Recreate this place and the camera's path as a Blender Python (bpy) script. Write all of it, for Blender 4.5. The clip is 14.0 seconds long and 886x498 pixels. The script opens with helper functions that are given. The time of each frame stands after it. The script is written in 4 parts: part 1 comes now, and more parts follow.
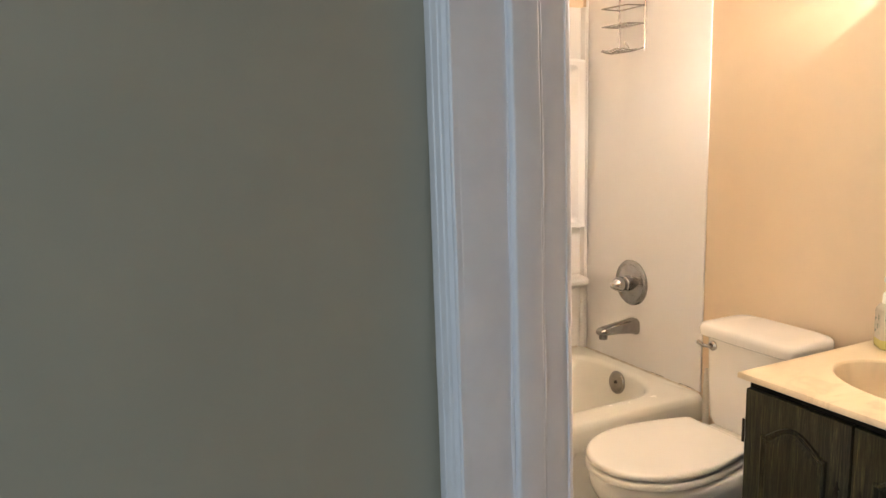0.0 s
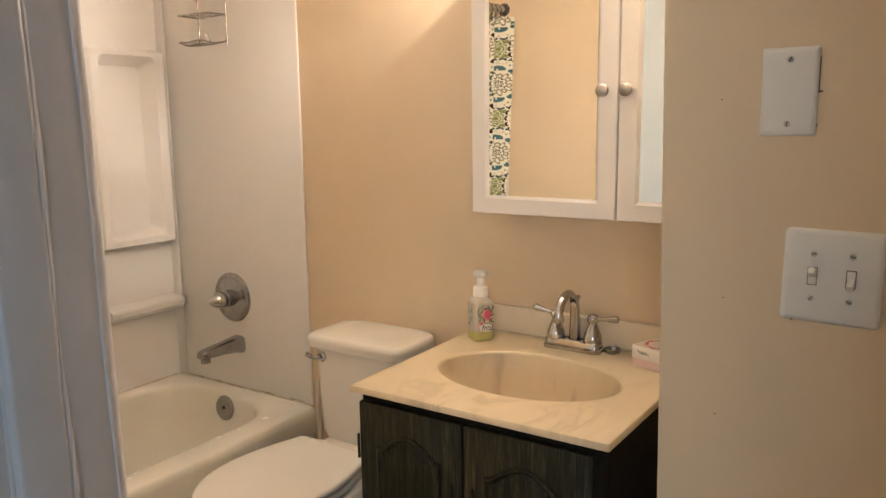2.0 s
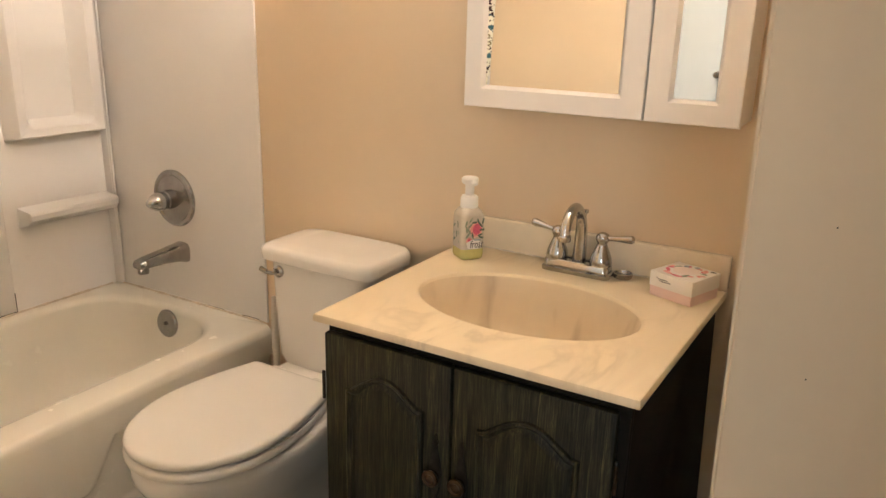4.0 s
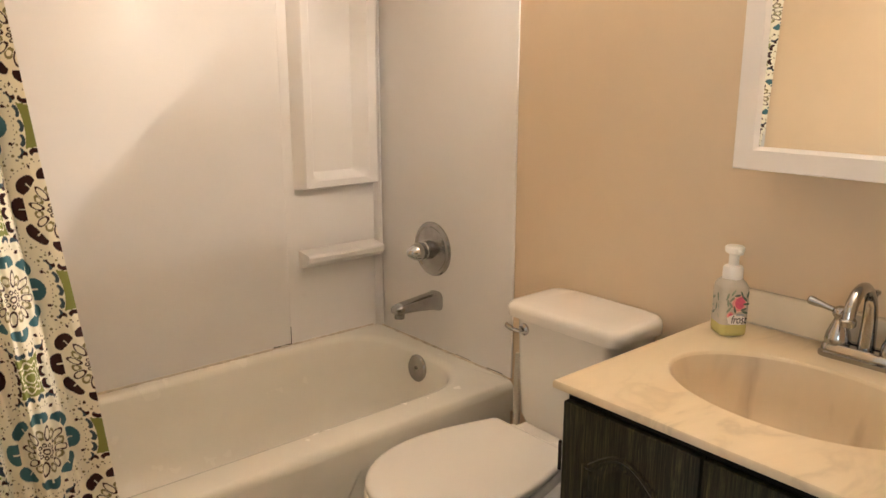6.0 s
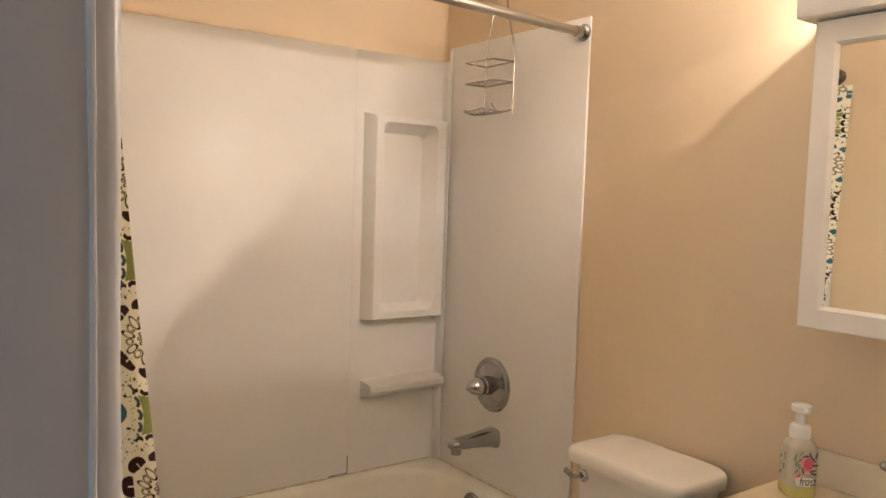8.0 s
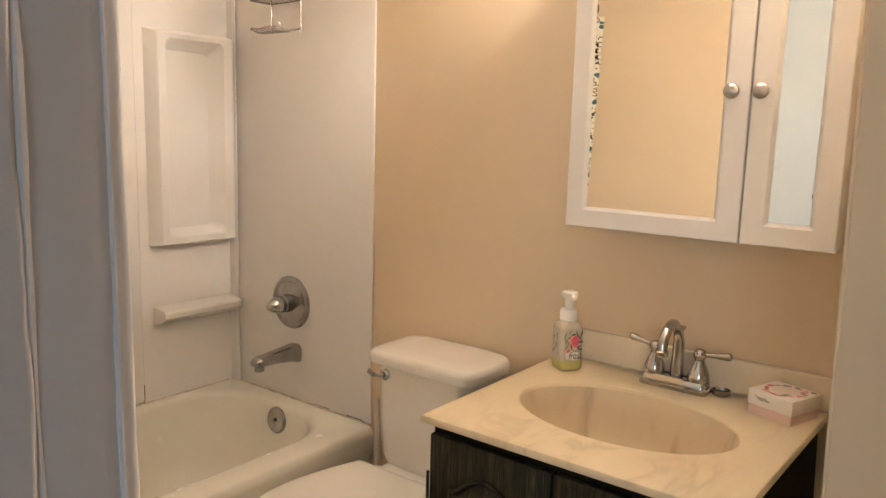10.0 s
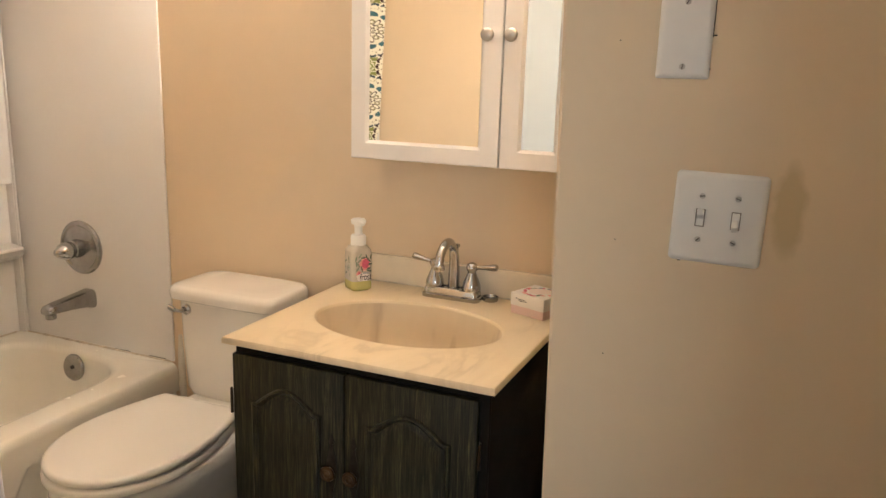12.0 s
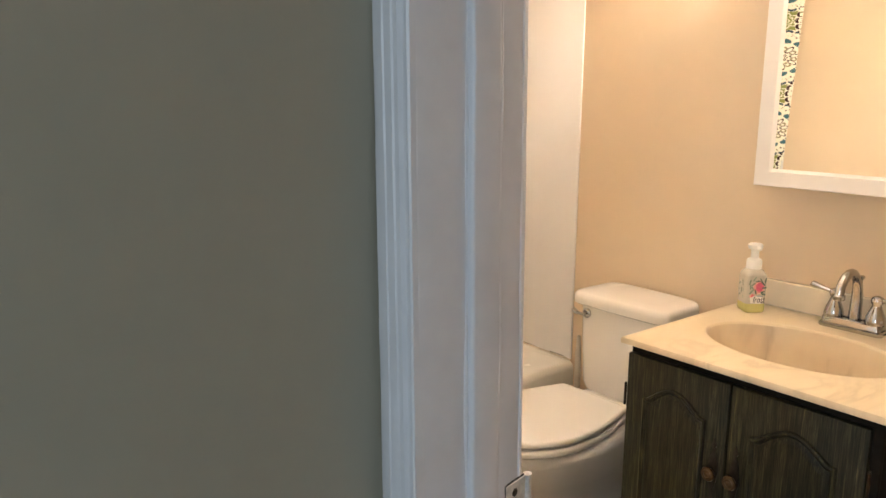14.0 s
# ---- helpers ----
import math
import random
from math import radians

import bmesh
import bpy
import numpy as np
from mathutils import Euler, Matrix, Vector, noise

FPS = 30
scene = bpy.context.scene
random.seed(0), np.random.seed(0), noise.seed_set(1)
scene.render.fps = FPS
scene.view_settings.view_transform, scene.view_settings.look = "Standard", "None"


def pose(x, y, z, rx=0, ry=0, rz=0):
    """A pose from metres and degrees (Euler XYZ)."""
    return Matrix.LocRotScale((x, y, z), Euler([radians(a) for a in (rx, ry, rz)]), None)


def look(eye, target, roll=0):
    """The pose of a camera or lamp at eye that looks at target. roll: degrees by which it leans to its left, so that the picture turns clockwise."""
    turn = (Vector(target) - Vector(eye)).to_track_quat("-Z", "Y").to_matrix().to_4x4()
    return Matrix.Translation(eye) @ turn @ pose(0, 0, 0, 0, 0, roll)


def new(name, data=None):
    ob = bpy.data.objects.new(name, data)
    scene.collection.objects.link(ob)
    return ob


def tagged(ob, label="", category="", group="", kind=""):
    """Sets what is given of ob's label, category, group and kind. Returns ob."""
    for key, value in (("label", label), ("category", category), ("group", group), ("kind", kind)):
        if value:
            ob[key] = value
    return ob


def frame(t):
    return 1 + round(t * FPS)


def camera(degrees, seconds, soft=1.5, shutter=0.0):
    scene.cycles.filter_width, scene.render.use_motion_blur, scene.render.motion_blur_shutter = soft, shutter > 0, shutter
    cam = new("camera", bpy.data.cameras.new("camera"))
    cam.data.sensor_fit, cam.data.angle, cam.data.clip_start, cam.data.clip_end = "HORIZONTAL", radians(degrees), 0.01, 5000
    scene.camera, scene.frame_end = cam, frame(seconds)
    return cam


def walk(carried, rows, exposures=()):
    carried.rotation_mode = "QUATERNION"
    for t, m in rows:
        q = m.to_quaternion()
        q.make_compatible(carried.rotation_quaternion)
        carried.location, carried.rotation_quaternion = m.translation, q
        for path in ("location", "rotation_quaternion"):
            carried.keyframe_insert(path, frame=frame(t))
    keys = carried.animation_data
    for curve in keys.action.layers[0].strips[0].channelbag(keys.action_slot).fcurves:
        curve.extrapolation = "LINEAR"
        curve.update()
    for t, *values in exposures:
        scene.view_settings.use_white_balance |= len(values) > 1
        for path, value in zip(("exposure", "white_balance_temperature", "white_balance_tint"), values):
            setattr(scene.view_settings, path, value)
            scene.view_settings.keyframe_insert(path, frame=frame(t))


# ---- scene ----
cam = camera(60.9, 14.0)
PATH = [
    (0, (1.251, -1.421, 1.390), (-0.509, -0.531, 1.060), -1.51),
    (0.5, (1.245, -1.439, 1.394), (-0.292, -0.204, 1.058), -1.05),
    (1, (1.212, -1.412, 1.385), (-0.134, 0.028, 1.045), -0.76),
    (1.5, (1.149, -1.326, 1.378), (-0.049, 0.243, 1.053), -0.81),
    (2, (1.093, -1.250, 1.364), (0.007, 0.396, 1.032), -0.78),
    (2.2, (1.069, -1.23, 1.355), (0.03, 0.442, 1.0), -0.7),
    (4.3, (0.854, -0.967, 1.302), (-0.118, 0.668, 0.684), 1.8),
    (4.5, (0.851, -0.947, 1.298), (-0.194, 0.639, 0.671), 1.5),
    (5, (0.851, -0.946, 1.296), (-0.358, 0.525, 0.684), 0.7),
    (5.5, (0.853, -0.955, 1.307), (-0.512, 0.397, 0.748), 0.1),
    (6, (0.848, -0.967, 1.318), (-0.642, 0.288, 0.857), 0.05),
    (6.5, (0.845, -0.988, 1.350), (-0.728, 0.201, 1.012), 0.71),
    (7, (0.858, -0.994, 1.369), (-0.766, 0.155, 1.163), 1.12),
    (7.2, (0.863, -0.997, 1.373), (-0.772, 0.145, 1.213), 1.6),
    (9.3, (0.887, -1.076, 1.358), (-0.575, 0.273, 1.151), 1.4),
    (9.5, (0.890, -1.090, 1.356), (-0.509, 0.319, 1.117), 1.30),
    (10, (0.907, -1.118, 1.338), (-0.293, 0.451, 1.028), 1.59),
    (10.5, (0.931, -1.139, 1.342), (-0.042, 0.569, 0.971), 1.79),
    (11, (0.935, -1.153, 1.334), (0.14, 0.636, 0.929), 1.9),
    (11.5, (0.965, -1.182, 1.326), (0.252, 0.637, 0.899), 1.9),
    (12, (1.026, -1.236, 1.328), (0.28, 0.567, 0.89), 1.8),
    (12.5, (1.080, -1.298, 1.333), (0.201, 0.443, 0.886), 1.27),
    (13, (1.115, -1.352, 1.335), (0.031, 0.270, 0.894), 0.84),
    (13.5, (1.117, -1.389, 1.343), (-0.193, 0.062, 0.921), 0.61),
    (14, (1.131, -1.454, 1.354), (-0.406, -0.236, 0.959), 0.30),
]
walk(cam, [(t, look(eye, target, roll)) for t, eye, target, roll in PATH],
     [(0, 0.50), (0.5, 0.26), (1, 0.08), (1.5, -0.07), (2.2, -0.17), (4.5, 0.12), (5, 0.10), (6, -0.11), (7, -0.44), (7.5, -0.44), (9.5, -0.27), (10.5, -0.09), (12.5, 0.10), (13.5, 0.20), (14, 0.38)])

# ---------------- light and exposure ----------------
world = bpy.data.worlds.new("world")
scene.world = world
world.use_nodes = True
wn = world.node_tree.nodes
sky = wn.new("ShaderNodeTexSky")
sky.sky_type = 'NISHITA'
sky.sun_disc = False
sky.sun_elevation = radians(35)
sky.sun_rotation = radians(200)
world.node_tree.links.new(sky.outputs[0], wn["Background"].inputs[0])
wn["Background"].inputs[1].default_value = 0.10

BULB_X = (0.185, 0.300, 0.415, 0.530)
BULB_Y, BULB_Z = 0.528, 1.884
BULB_GLOW = 28500.0
BULB_COLOUR = (1.0, 0.875, 0.76)
HALL_POWER = 24.0

ld = bpy.data.lights.new("hall_window_light", 'AREA')
ld.energy, ld.color, ld.shape, ld.size, ld.size_y = HALL_POWER, (0.69, 0.855, 1.0), 'RECTANGLE', 0.85, 1.15
lo = new("hall_window_light", ld)
lo.matrix_world = look((2.35, -3.97, 1.45), (1.3, -1.0, 1.35))


# ---------------- materials ----------------
def material(name, colour, rough=0.5, metal=0.0, spec=0.5):
    m = bpy.data.materials.new(name)
    m.use_nodes = True
    b = m.node_tree.nodes["Principled BSDF"]
    b.inputs["Base Color"].default_value = (*colour, 1)
    b.inputs["Roughness"].default_value = rough
    b.inputs["Metallic"].default_value = metal
    b.inputs["Specular IOR Level"].default_value = spec
    return m


def nodes_of(m):
    nt = m.node_tree
    return nt, nt.nodes["Principled BSDF"]


def noise_tex(nt, scale, detail=4.0, rough=0.55, stretch=(1, 1, 1), distortion=0.0):
    tc = nt.nodes.new("ShaderNodeTexCoord")
    mp = nt.nodes.new("ShaderNodeMapping")
    mp.inputs["Scale"].default_value = stretch
    nt.links.new(tc.outputs["Object"], mp.inputs[0])
    n = nt.nodes.new("ShaderNodeTexNoise")
    n.inputs["Scale"].default_value = scale
    n.inputs["Detail"].default_value = detail
    n.inputs["Roughness"].default_value = rough
    n.inputs["Distortion"].default_value = distortion
    nt.links.new(mp.outputs[0], n.inputs["Vector"])
    return n


def ramp(nt, src, stops):
    r = nt.nodes.new("ShaderNodeValToRGB")
    e = r.color_ramp.elements
    while len(e) < len(stops):
        e.new(0.5)
    for k, (p, c) in enumerate(stops):
        e[k].position, e[k].color = p, (*c, 1)
    nt.links.new(src, r.inputs[0])
    return r


def bump_on(nt, bsdf, src, strength, dist):
    bp = nt.nodes.new("ShaderNodeBump")
    bp.inputs["Strength"].default_value = strength
    bp.inputs["Distance"].default_value = dist
    nt.links.new(src, bp.inputs["Height"])
    nt.links.new(bp.outputs[0], bsdf.inputs["Normal"])
    return bp


def painted(name, colour, rough, vary=0.06, relief=0.15, relief_scale=220, blotch=2.2, dist=0.0006):
    """Paint with faint blotches and roller relief."""
    m = material(name, colour, rough)
    nt, b = nodes_of(m)
    n = noise_tex(nt, blotch, 5, 0.6)
    lo_c = tuple(c * (1 - vary) for c in colour)
    hi_c = tuple(min(1, c * (1 + vary)) for c in colour)
    r = ramp(nt, n.outputs[0], [(0.3, lo_c), (0.7, hi_c)])
    nt.links.new(r.outputs[0], b.inputs["Base Color"])
    n2 = noise_tex(nt, relief_scale, 3, 0.6)
    bump_on(nt, b, n2.outputs[0], relief, dist)
    n3 = noise_tex(nt, 9, 3)
    mr = nt.nodes.new("ShaderNodeMapRange")
    mr.inputs["To Min"].default_value = max(0.03, rough - 0.07)
    mr.inputs["To Max"].default_value = min(1, rough + 0.09)
    nt.links.new(n3.outputs[0], mr.inputs[0])
    nt.links.new(mr.outputs[0], b.inputs["Roughness"])
    return m


M_WALL = painted("beige_wall_paint", (0.755, 0.602, 0.422), 0.55, 0.035, 0.22, 180)
M_HALL = painted("grey_hall_paint", (0.350, 0.327, 0.262), 0.6, 0.05, 0.25, 160)
M_CEIL = painted("ceiling_paint", (0.88, 0.87, 0.85), 0.8, 0.03, 0.4, 120)
M_TRIM = painted("trim_paint", (0.70, 0.69, 0.715), 0.38, 0.05, 0.35, 60, 14, 0.0008)
M_DOORLEAF = painted("pale_door_paint", (0.60, 0.665, 0.70), 0.42, 0.03, 0.2, 90)
M_PANEL = painted("surround_plastic", (0.87, 0.853, 0.838), 0.31, 0.02, 0.15, 14, 3.0, 0.0006)
PB = nodes_of(M_PANEL)[1]
PB.inputs["Specular IOR Level"].default_value = 0.25
PB.inputs["Coat Weight"].default_value = 0.022
PB.inputs["Coat Roughness"].default_value = 0.035
M_TUB = painted("tub_enamel", (0.87, 0.842, 0.755), 0.24, 0.03, 0.05, 25, 4.0)
M_CHINA = painted("white_china", (0.87, 0.84, 0.79), 0.10, 0.015, 0.03, 20, 5.0)
M_SEAT = material("white_seat_plastic", (0.81, 0.785, 0.735), 0.26)
M_CABINET = painted("white_cabinet_paint", (0.84, 0.81, 0.78), 0.35, 0.02, 0.12, 80, 6.0)
M_PLATE = painted("white_plate_plastic", (0.82, 0.80, 0.77), 0.32, 0.02, 0.05, 60, 20)
M_SCREW = painted("dull_screw_paint", (0.56, 0.54, 0.51), 0.35, 0.05, 0.05, 60, 20)
M_CAULK = painted("aged_caulk", (0.62, 0.55, 0.45), 0.6, 0.25, 0.5, 90, 40)
M_NEARBLACK = material("dark_gap", (0.03, 0.025, 0.02), 0.8)
M_SHADE = material("painted_slot_shade", (0.22, 0.19, 0.16), 0.6)
M_STEEL = material("steel_wire", (0.30, 0.285, 0.27), 0.27, 1.0)
M_NICKEL = painted("brushed_nickel", (0.47, 0.445, 0.415), 0.33, 0.05, 0.1, 300)
nodes_of(M_NICKEL)[1].inputs["Metallic"].default_value = 1.0
M_CHROME = painted("chrome", (0.46, 0.455, 0.45), 0.11, 0.06, 0.04, 70, 25)
nodes_of(M_CHROME)[1].inputs["Metallic"].default_value = 1.0
M_OLDCHROME = painted("worn_chrome", (0.36, 0.355, 0.35), 0.20, 0.14, 0.08, 90, 30)
nodes_of(M_OLDCHROME)[1].inputs["Metallic"].default_value = 1.0
M_BRASS = painted("antique_brass", (0.088, 0.055, 0.031), 0.36, 0.3, 0.3, 120, 60)
nodes_of(M_BRASS)[1].inputs["Metallic"].default_value = 0.9
M_HINGE = painted("painted_steel", (0.62, 0.60, 0.57), 0.35, 0.30, 0.5, 120, 90)
nodes_of(M_HINGE)[1].inputs["Metallic"].default_value = 0.25
M_IRON = painted("dark_iron", (0.045, 0.038, 0.03), 0.42, 0.3, 0.3, 120, 60)
nodes_of(M_IRON)[1].inputs["Metallic"].default_value = 0.8
M_MIRROR = material("mirror_glass", (0.84, 0.86, 0.85), 0.012, 1.0)
M_BLACK = material("black_ink", (0.012, 0.012, 0.012), 0.5)
M_PUMP = material("white_pump_plastic", (0.86, 0.84, 0.80), 0.3)
M_PINK = painted("pink_card", (0.80, 0.60, 0.56), 0.5, 0.03, 0.1, 120, 20)
M_CARD = painted("white_card", (0.86, 0.82, 0.77), 0.45, 0.02, 0.1, 120, 20)
M_ROSE = painted("rose_print", (0.66, 0.11, 0.19), 0.45, 0.3, 0.05, 60, 60)
M_PEACH = painted("peach_print", (0.80, 0.34, 0.30), 0.45, 0.25, 0.05, 60, 60)
M_PALEPEACH = painted("pale_peach_print", (0.82, 0.56, 0.44), 0.45, 0.1, 0.05, 60, 60)
M_SAGE = painted("sage_print", (0.24, 0.30, 0.22), 0.45, 0.3, 0.05, 60, 60)
M_LEAF = painted("dark_leaf_print", (0.10, 0.14, 0.10), 0.45, 0.3, 0.05, 60, 60)
M_BLUEGREY = painted("bluegrey_print", (0.36, 0.42, 0.48), 0.45, 0.25, 0.05, 60, 60)
M_BULB = material("lit_bulb", (1, 1, 1), 0.3)
nodes_of(M_BULB)[1].inputs["Emission Color"].default_value = (*BULB_COLOUR, 1)
nodes_of(M_BULB)[1].inputs["Emission Strength"].default_value = BULB_GLOW


# beige tint paints in the wall that shows through the clear plastic
M_BOTTLE = painted("milky_bottle_plastic", (0.70, 0.64, 0.53), 0.2, 0.05, 0.05, 60, 30)
SB = nodes_of(M_BOTTLE)[1]
SB.inputs["Transmission Weight"].default_value = 0.2
M_SOAP = material("yellow_green_soap", (0.57, 0.52, 0.19), 0.12)


def make_floor():
    m = material("grey_vinyl", (0.28, 0.27, 0.26), 0.4)
    nt, b = nodes_of(m)
    n = noise_tex(nt, 7, 8, 0.65)
    r = ramp(nt, n.outputs[0], [(0.3, (0.16, 0.155, 0.15)), (0.5, (0.27, 0.26, 0.25)), (0.72, (0.38, 0.365, 0.35))])
    nt.links.new(r.outputs[0], b.inputs["Base Color"])
    n2 = noise_tex(nt, 90, 4)
    bump_on(nt, b, n2.outputs[0], 0.15, 0.001)
    return m


M_FLOOR = make_floor()


def make_wood():
    """Dark grey-green stained oak, streaks running upright."""
    m = material("dark_stained_oak", (0.04, 0.035, 0.022), 0.5, 0.0, 0.28)
    nt, b = nodes_of(m)
    n = noise_tex(nt, 9, 9, 0.72, (7.0, 7.0, 0.35), 0.35)
    r = ramp(nt, n.outputs[0], [(0.30, (0.007, 0.0062, 0.0030)), (0.47, (0.0175, 0.0165, 0.0082)), (0.58, (0.034, 0.0305, 0.0145)), (0.70, (0.098, 0.078, 0.037))])
    n2 = noise_tex(nt, 75, 7, 0.75, (5.0, 5.0, 0.16), 0.15)
    r2 = ramp(nt, n2.outputs[0], [(0.40, (0.30, 0.30, 0.30)), (0.50, (0.80, 0.80, 0.76)), (0.60, (1.95, 1.85, 1.55))])
    mx = nt.nodes.new("ShaderNodeMix")
    mx.data_type, mx.blend_type = 'RGBA', 'MULTIPLY'
    mx.inputs[0].default_value = 1.0
    nt.links.new(r.outputs[0], mx.inputs[6])
    nt.links.new(r2.outputs[0], mx.inputs[7])
    nt.links.new(mx.outputs[2], b.inputs["Base Color"])
    bump_on(nt, b, n2.outputs[0], 0.5, 0.0012)
    return m


M_WOOD = make_wood()
M_WOODDARK = painted("dark_carcass_wood", (0.010, 0.0075, 0.0045), 0.75, 0.25, 0.3, 60, 20)
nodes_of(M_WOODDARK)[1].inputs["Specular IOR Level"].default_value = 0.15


def make_marble():
    """Cultured marble: honey cream with soft grey-brown veins."""
    m = material("cultured_marble", (0.78, 0.60, 0.35), 0.30)
    nt, b = nodes_of(m)
    n = noise_tex(nt, 3.3, 4.0, 0.55, (2.4, 0.8, 0.9), 1.1)
    r = ramp(nt, n.outputs[0], [(0.34, (0.78, 0.66, 0.47)), (0.455, (0.73, 0.61, 0.42)), (0.505, (0.59, 0.485, 0.33)), (0.575, (0.73, 0.61, 0.43)), (0.70, (0.77, 0.66, 0.475))])
    n2 = noise_tex(nt, 3.2, 3, 0.5)
    r2 = ramp(nt, n2.outputs[0], [(0.42, (0.05, 0.05, 0.05)), (0.64, (0.75, 0.75, 0.75))])
    mx = nt.nodes.new("ShaderNodeMix")
    mx.data_type = 'RGBA'
    nt.links.new(r2.outputs[0], mx.inputs[0])
    mx.inputs[6].default_value = (0.73, 0.615, 0.43, 1)
    nt.links.new(r.outputs[0], mx.inputs[7])
    nt.links.new(mx.outputs[2], b.inputs["Base Color"])
    b.inputs["Specular IOR Level"].default_value = 0.3
    return m


M_MARBLE = make_marble()


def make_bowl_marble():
    """Broad upright streaks; the browner ground tone paints in the bowl's shade."""
    m = material("shaded_bowl_marble", (0.64, 0.51, 0.35), 0.42)
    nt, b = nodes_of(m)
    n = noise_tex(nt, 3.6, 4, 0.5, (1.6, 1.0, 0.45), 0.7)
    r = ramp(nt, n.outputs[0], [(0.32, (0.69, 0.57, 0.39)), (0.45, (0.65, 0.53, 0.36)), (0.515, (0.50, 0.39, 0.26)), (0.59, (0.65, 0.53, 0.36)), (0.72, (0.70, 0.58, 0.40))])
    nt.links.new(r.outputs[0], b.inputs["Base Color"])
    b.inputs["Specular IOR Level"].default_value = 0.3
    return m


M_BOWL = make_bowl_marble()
M_SPLASH = painted("pale_marble_splash", (0.80, 0.70, 0.54), 0.2, 0.05, 0.03, 30, 9)


def make_stained_wall():
    """Beige paint with one older, yellower patch beside the switch plate."""
    m = painted("partition_paint", (0.755, 0.602, 0.422), 0.55, 0.035, 0.22, 180)
    nt, b = nodes_of(m)
    old = [l for l in nt.links if l.to_socket == b.inputs["Base Color"]][0].from_socket
    tc = nt.nodes.new("ShaderNodeTexCoord")
    wob = noise_tex(nt, 26, 4, 0.6)
    add = nt.nodes.new("ShaderNodeMixRGB")
    add.blend_type = 'ADD'
    add.inputs[0].default_value = 0.022
    nt.links.new(tc.outputs["Object"], add.inputs[1])
    nt.links.new(wob.outputs[1], add.inputs[2])
    mp = nt.nodes.new("ShaderNodeMapping")
    mp.vector_type = 'POINT'
    s = (1 / 0.0245, 0.0, 1 / 0.080)
    mp.inputs["Scale"].default_value = s
    mp.inputs["Location"].default_value = (-(1.072 + 0.011) * s[0], 0, -(1.170 + 0.011) * s[2])
    nt.links.new(add.outputs[0], mp.inputs[0])
    ln = nt.nodes.new("ShaderNodeVectorMath")
    ln.operation = 'LENGTH'
    nt.links.new(mp.outputs[0], ln.inputs[0])
    r = ramp(nt, ln.outputs["Value"], [(0.60, (0.85, 0.85, 0.85)), (0.95, (0, 0, 0))])
    mx = nt.nodes.new("ShaderNodeMix")
    mx.data_type = 'RGBA'
    nt.links.new(r.outputs[0], mx.inputs[0])
    nt.links.new(old, mx.inputs[6])
    mx.inputs[7].default_value = (0.60, 0.470, 0.275, 1)
    nt.links.new(mx.outputs[2], b.inputs["Base Color"])
    return m


M_PARTITION = make_stained_wall()


# ---------------- mesh helpers ----------------
def finish(bm, smooth=None):
    """Consistent normals; smooth shading under the given angle."""
    bmesh.ops.recalc_face_normals(bm, faces=bm.faces)
    if smooth:
        lim = radians(smooth)
        for fc in bm.faces:
            fc.smooth = True
        for e in bm.edges:
            e.smooth = len(e.link_faces) == 2 and e.calc_face_angle(3.2) < lim


def mesh_of(name, bm, mat):
    me = bpy.data.meshes.new(name)
    bm.to_mesh(me)
    bm.free()
    for q in (mat if isinstance(mat, (list, tuple)) else [mat]):
        me.materials.append(q)
    return me


def thing(name, at, label, category, group="", kind=""):
    e = new(name)
    e.empty_display_size = 0.05
    e.location = at
    return tagged(e, label, category, group, kind)


def part(name, bm, mat, parent, label="", smooth=35):
    """One mesh, given in the world's metres, under a thing or a part."""
    finish(bm, smooth)
    ob = new(name, mesh_of(name, bm, mat))
    ob.parent = parent
    if parent.parent is None:
        ob.matrix_parent_inverse = Matrix.Translation(parent.location).inverted()
    return tagged(ob, label)


def solid(name, bm, mat, label="", category="", group="", kind="", smooth=35):
    finish(bm, smooth)
    ob = new(name, mesh_of(name, bm, mat))
    return tagged(ob, label, category, group, kind)


def block(x0, x1, y0, y1, z0, z1, bevel=0.0, seg=2, bm=None):
    own = bm is None
    bm = bm or bmesh.new()
    m = Matrix.LocRotScale(((x0 + x1) / 2, (y0 + y1) / 2, (z0 + z1) / 2), None, (x1 - x0, y1 - y0, z1 - z0))
    vs = bmesh.ops.create_cube(bm, size=1, matrix=m)["verts"]
    if bevel and own:
        bmesh.ops.bevel(bm, geom=list(bm.edges), offset=bevel, segments=seg, affect='EDGES', profile=0.5)
    return bm


def moved(bm, m):
    bmesh.ops.transform(bm, matrix=m, verts=bm.verts)
    return bm


def rings(bm, loops, close_start=True, close_end=True, cyclic=True):
    """Skins rings of equal length."""
    vs = [[bm.verts.new(p) for p in lp] for lp in loops]
    n = len(vs[0])
    for a, b in zip(vs, vs[1:]):
        for i in range(n if cyclic else n - 1):
            j = (i + 1) % n
            bm.faces.new((a[i], a[j], b[j], b[i]))
    if close_start:
        bm.faces.new(vs[0][::-1])
    if close_end:
        bm.faces.new(vs[-1])
    return bm


def lathe(profile, m=None, n=32):
    """Turns (radius, height) pairs about z."""
    bm = bmesh.new()
    loops = [[(max(r, 1e-4) * math.cos(2 * math.pi * i / n), max(r, 1e-4) * math.sin(2 * math.pi * i / n), z) for i in range(n)] for r, z in profile]
    rings(bm, loops)
    return moved(bm, m) if m else bm


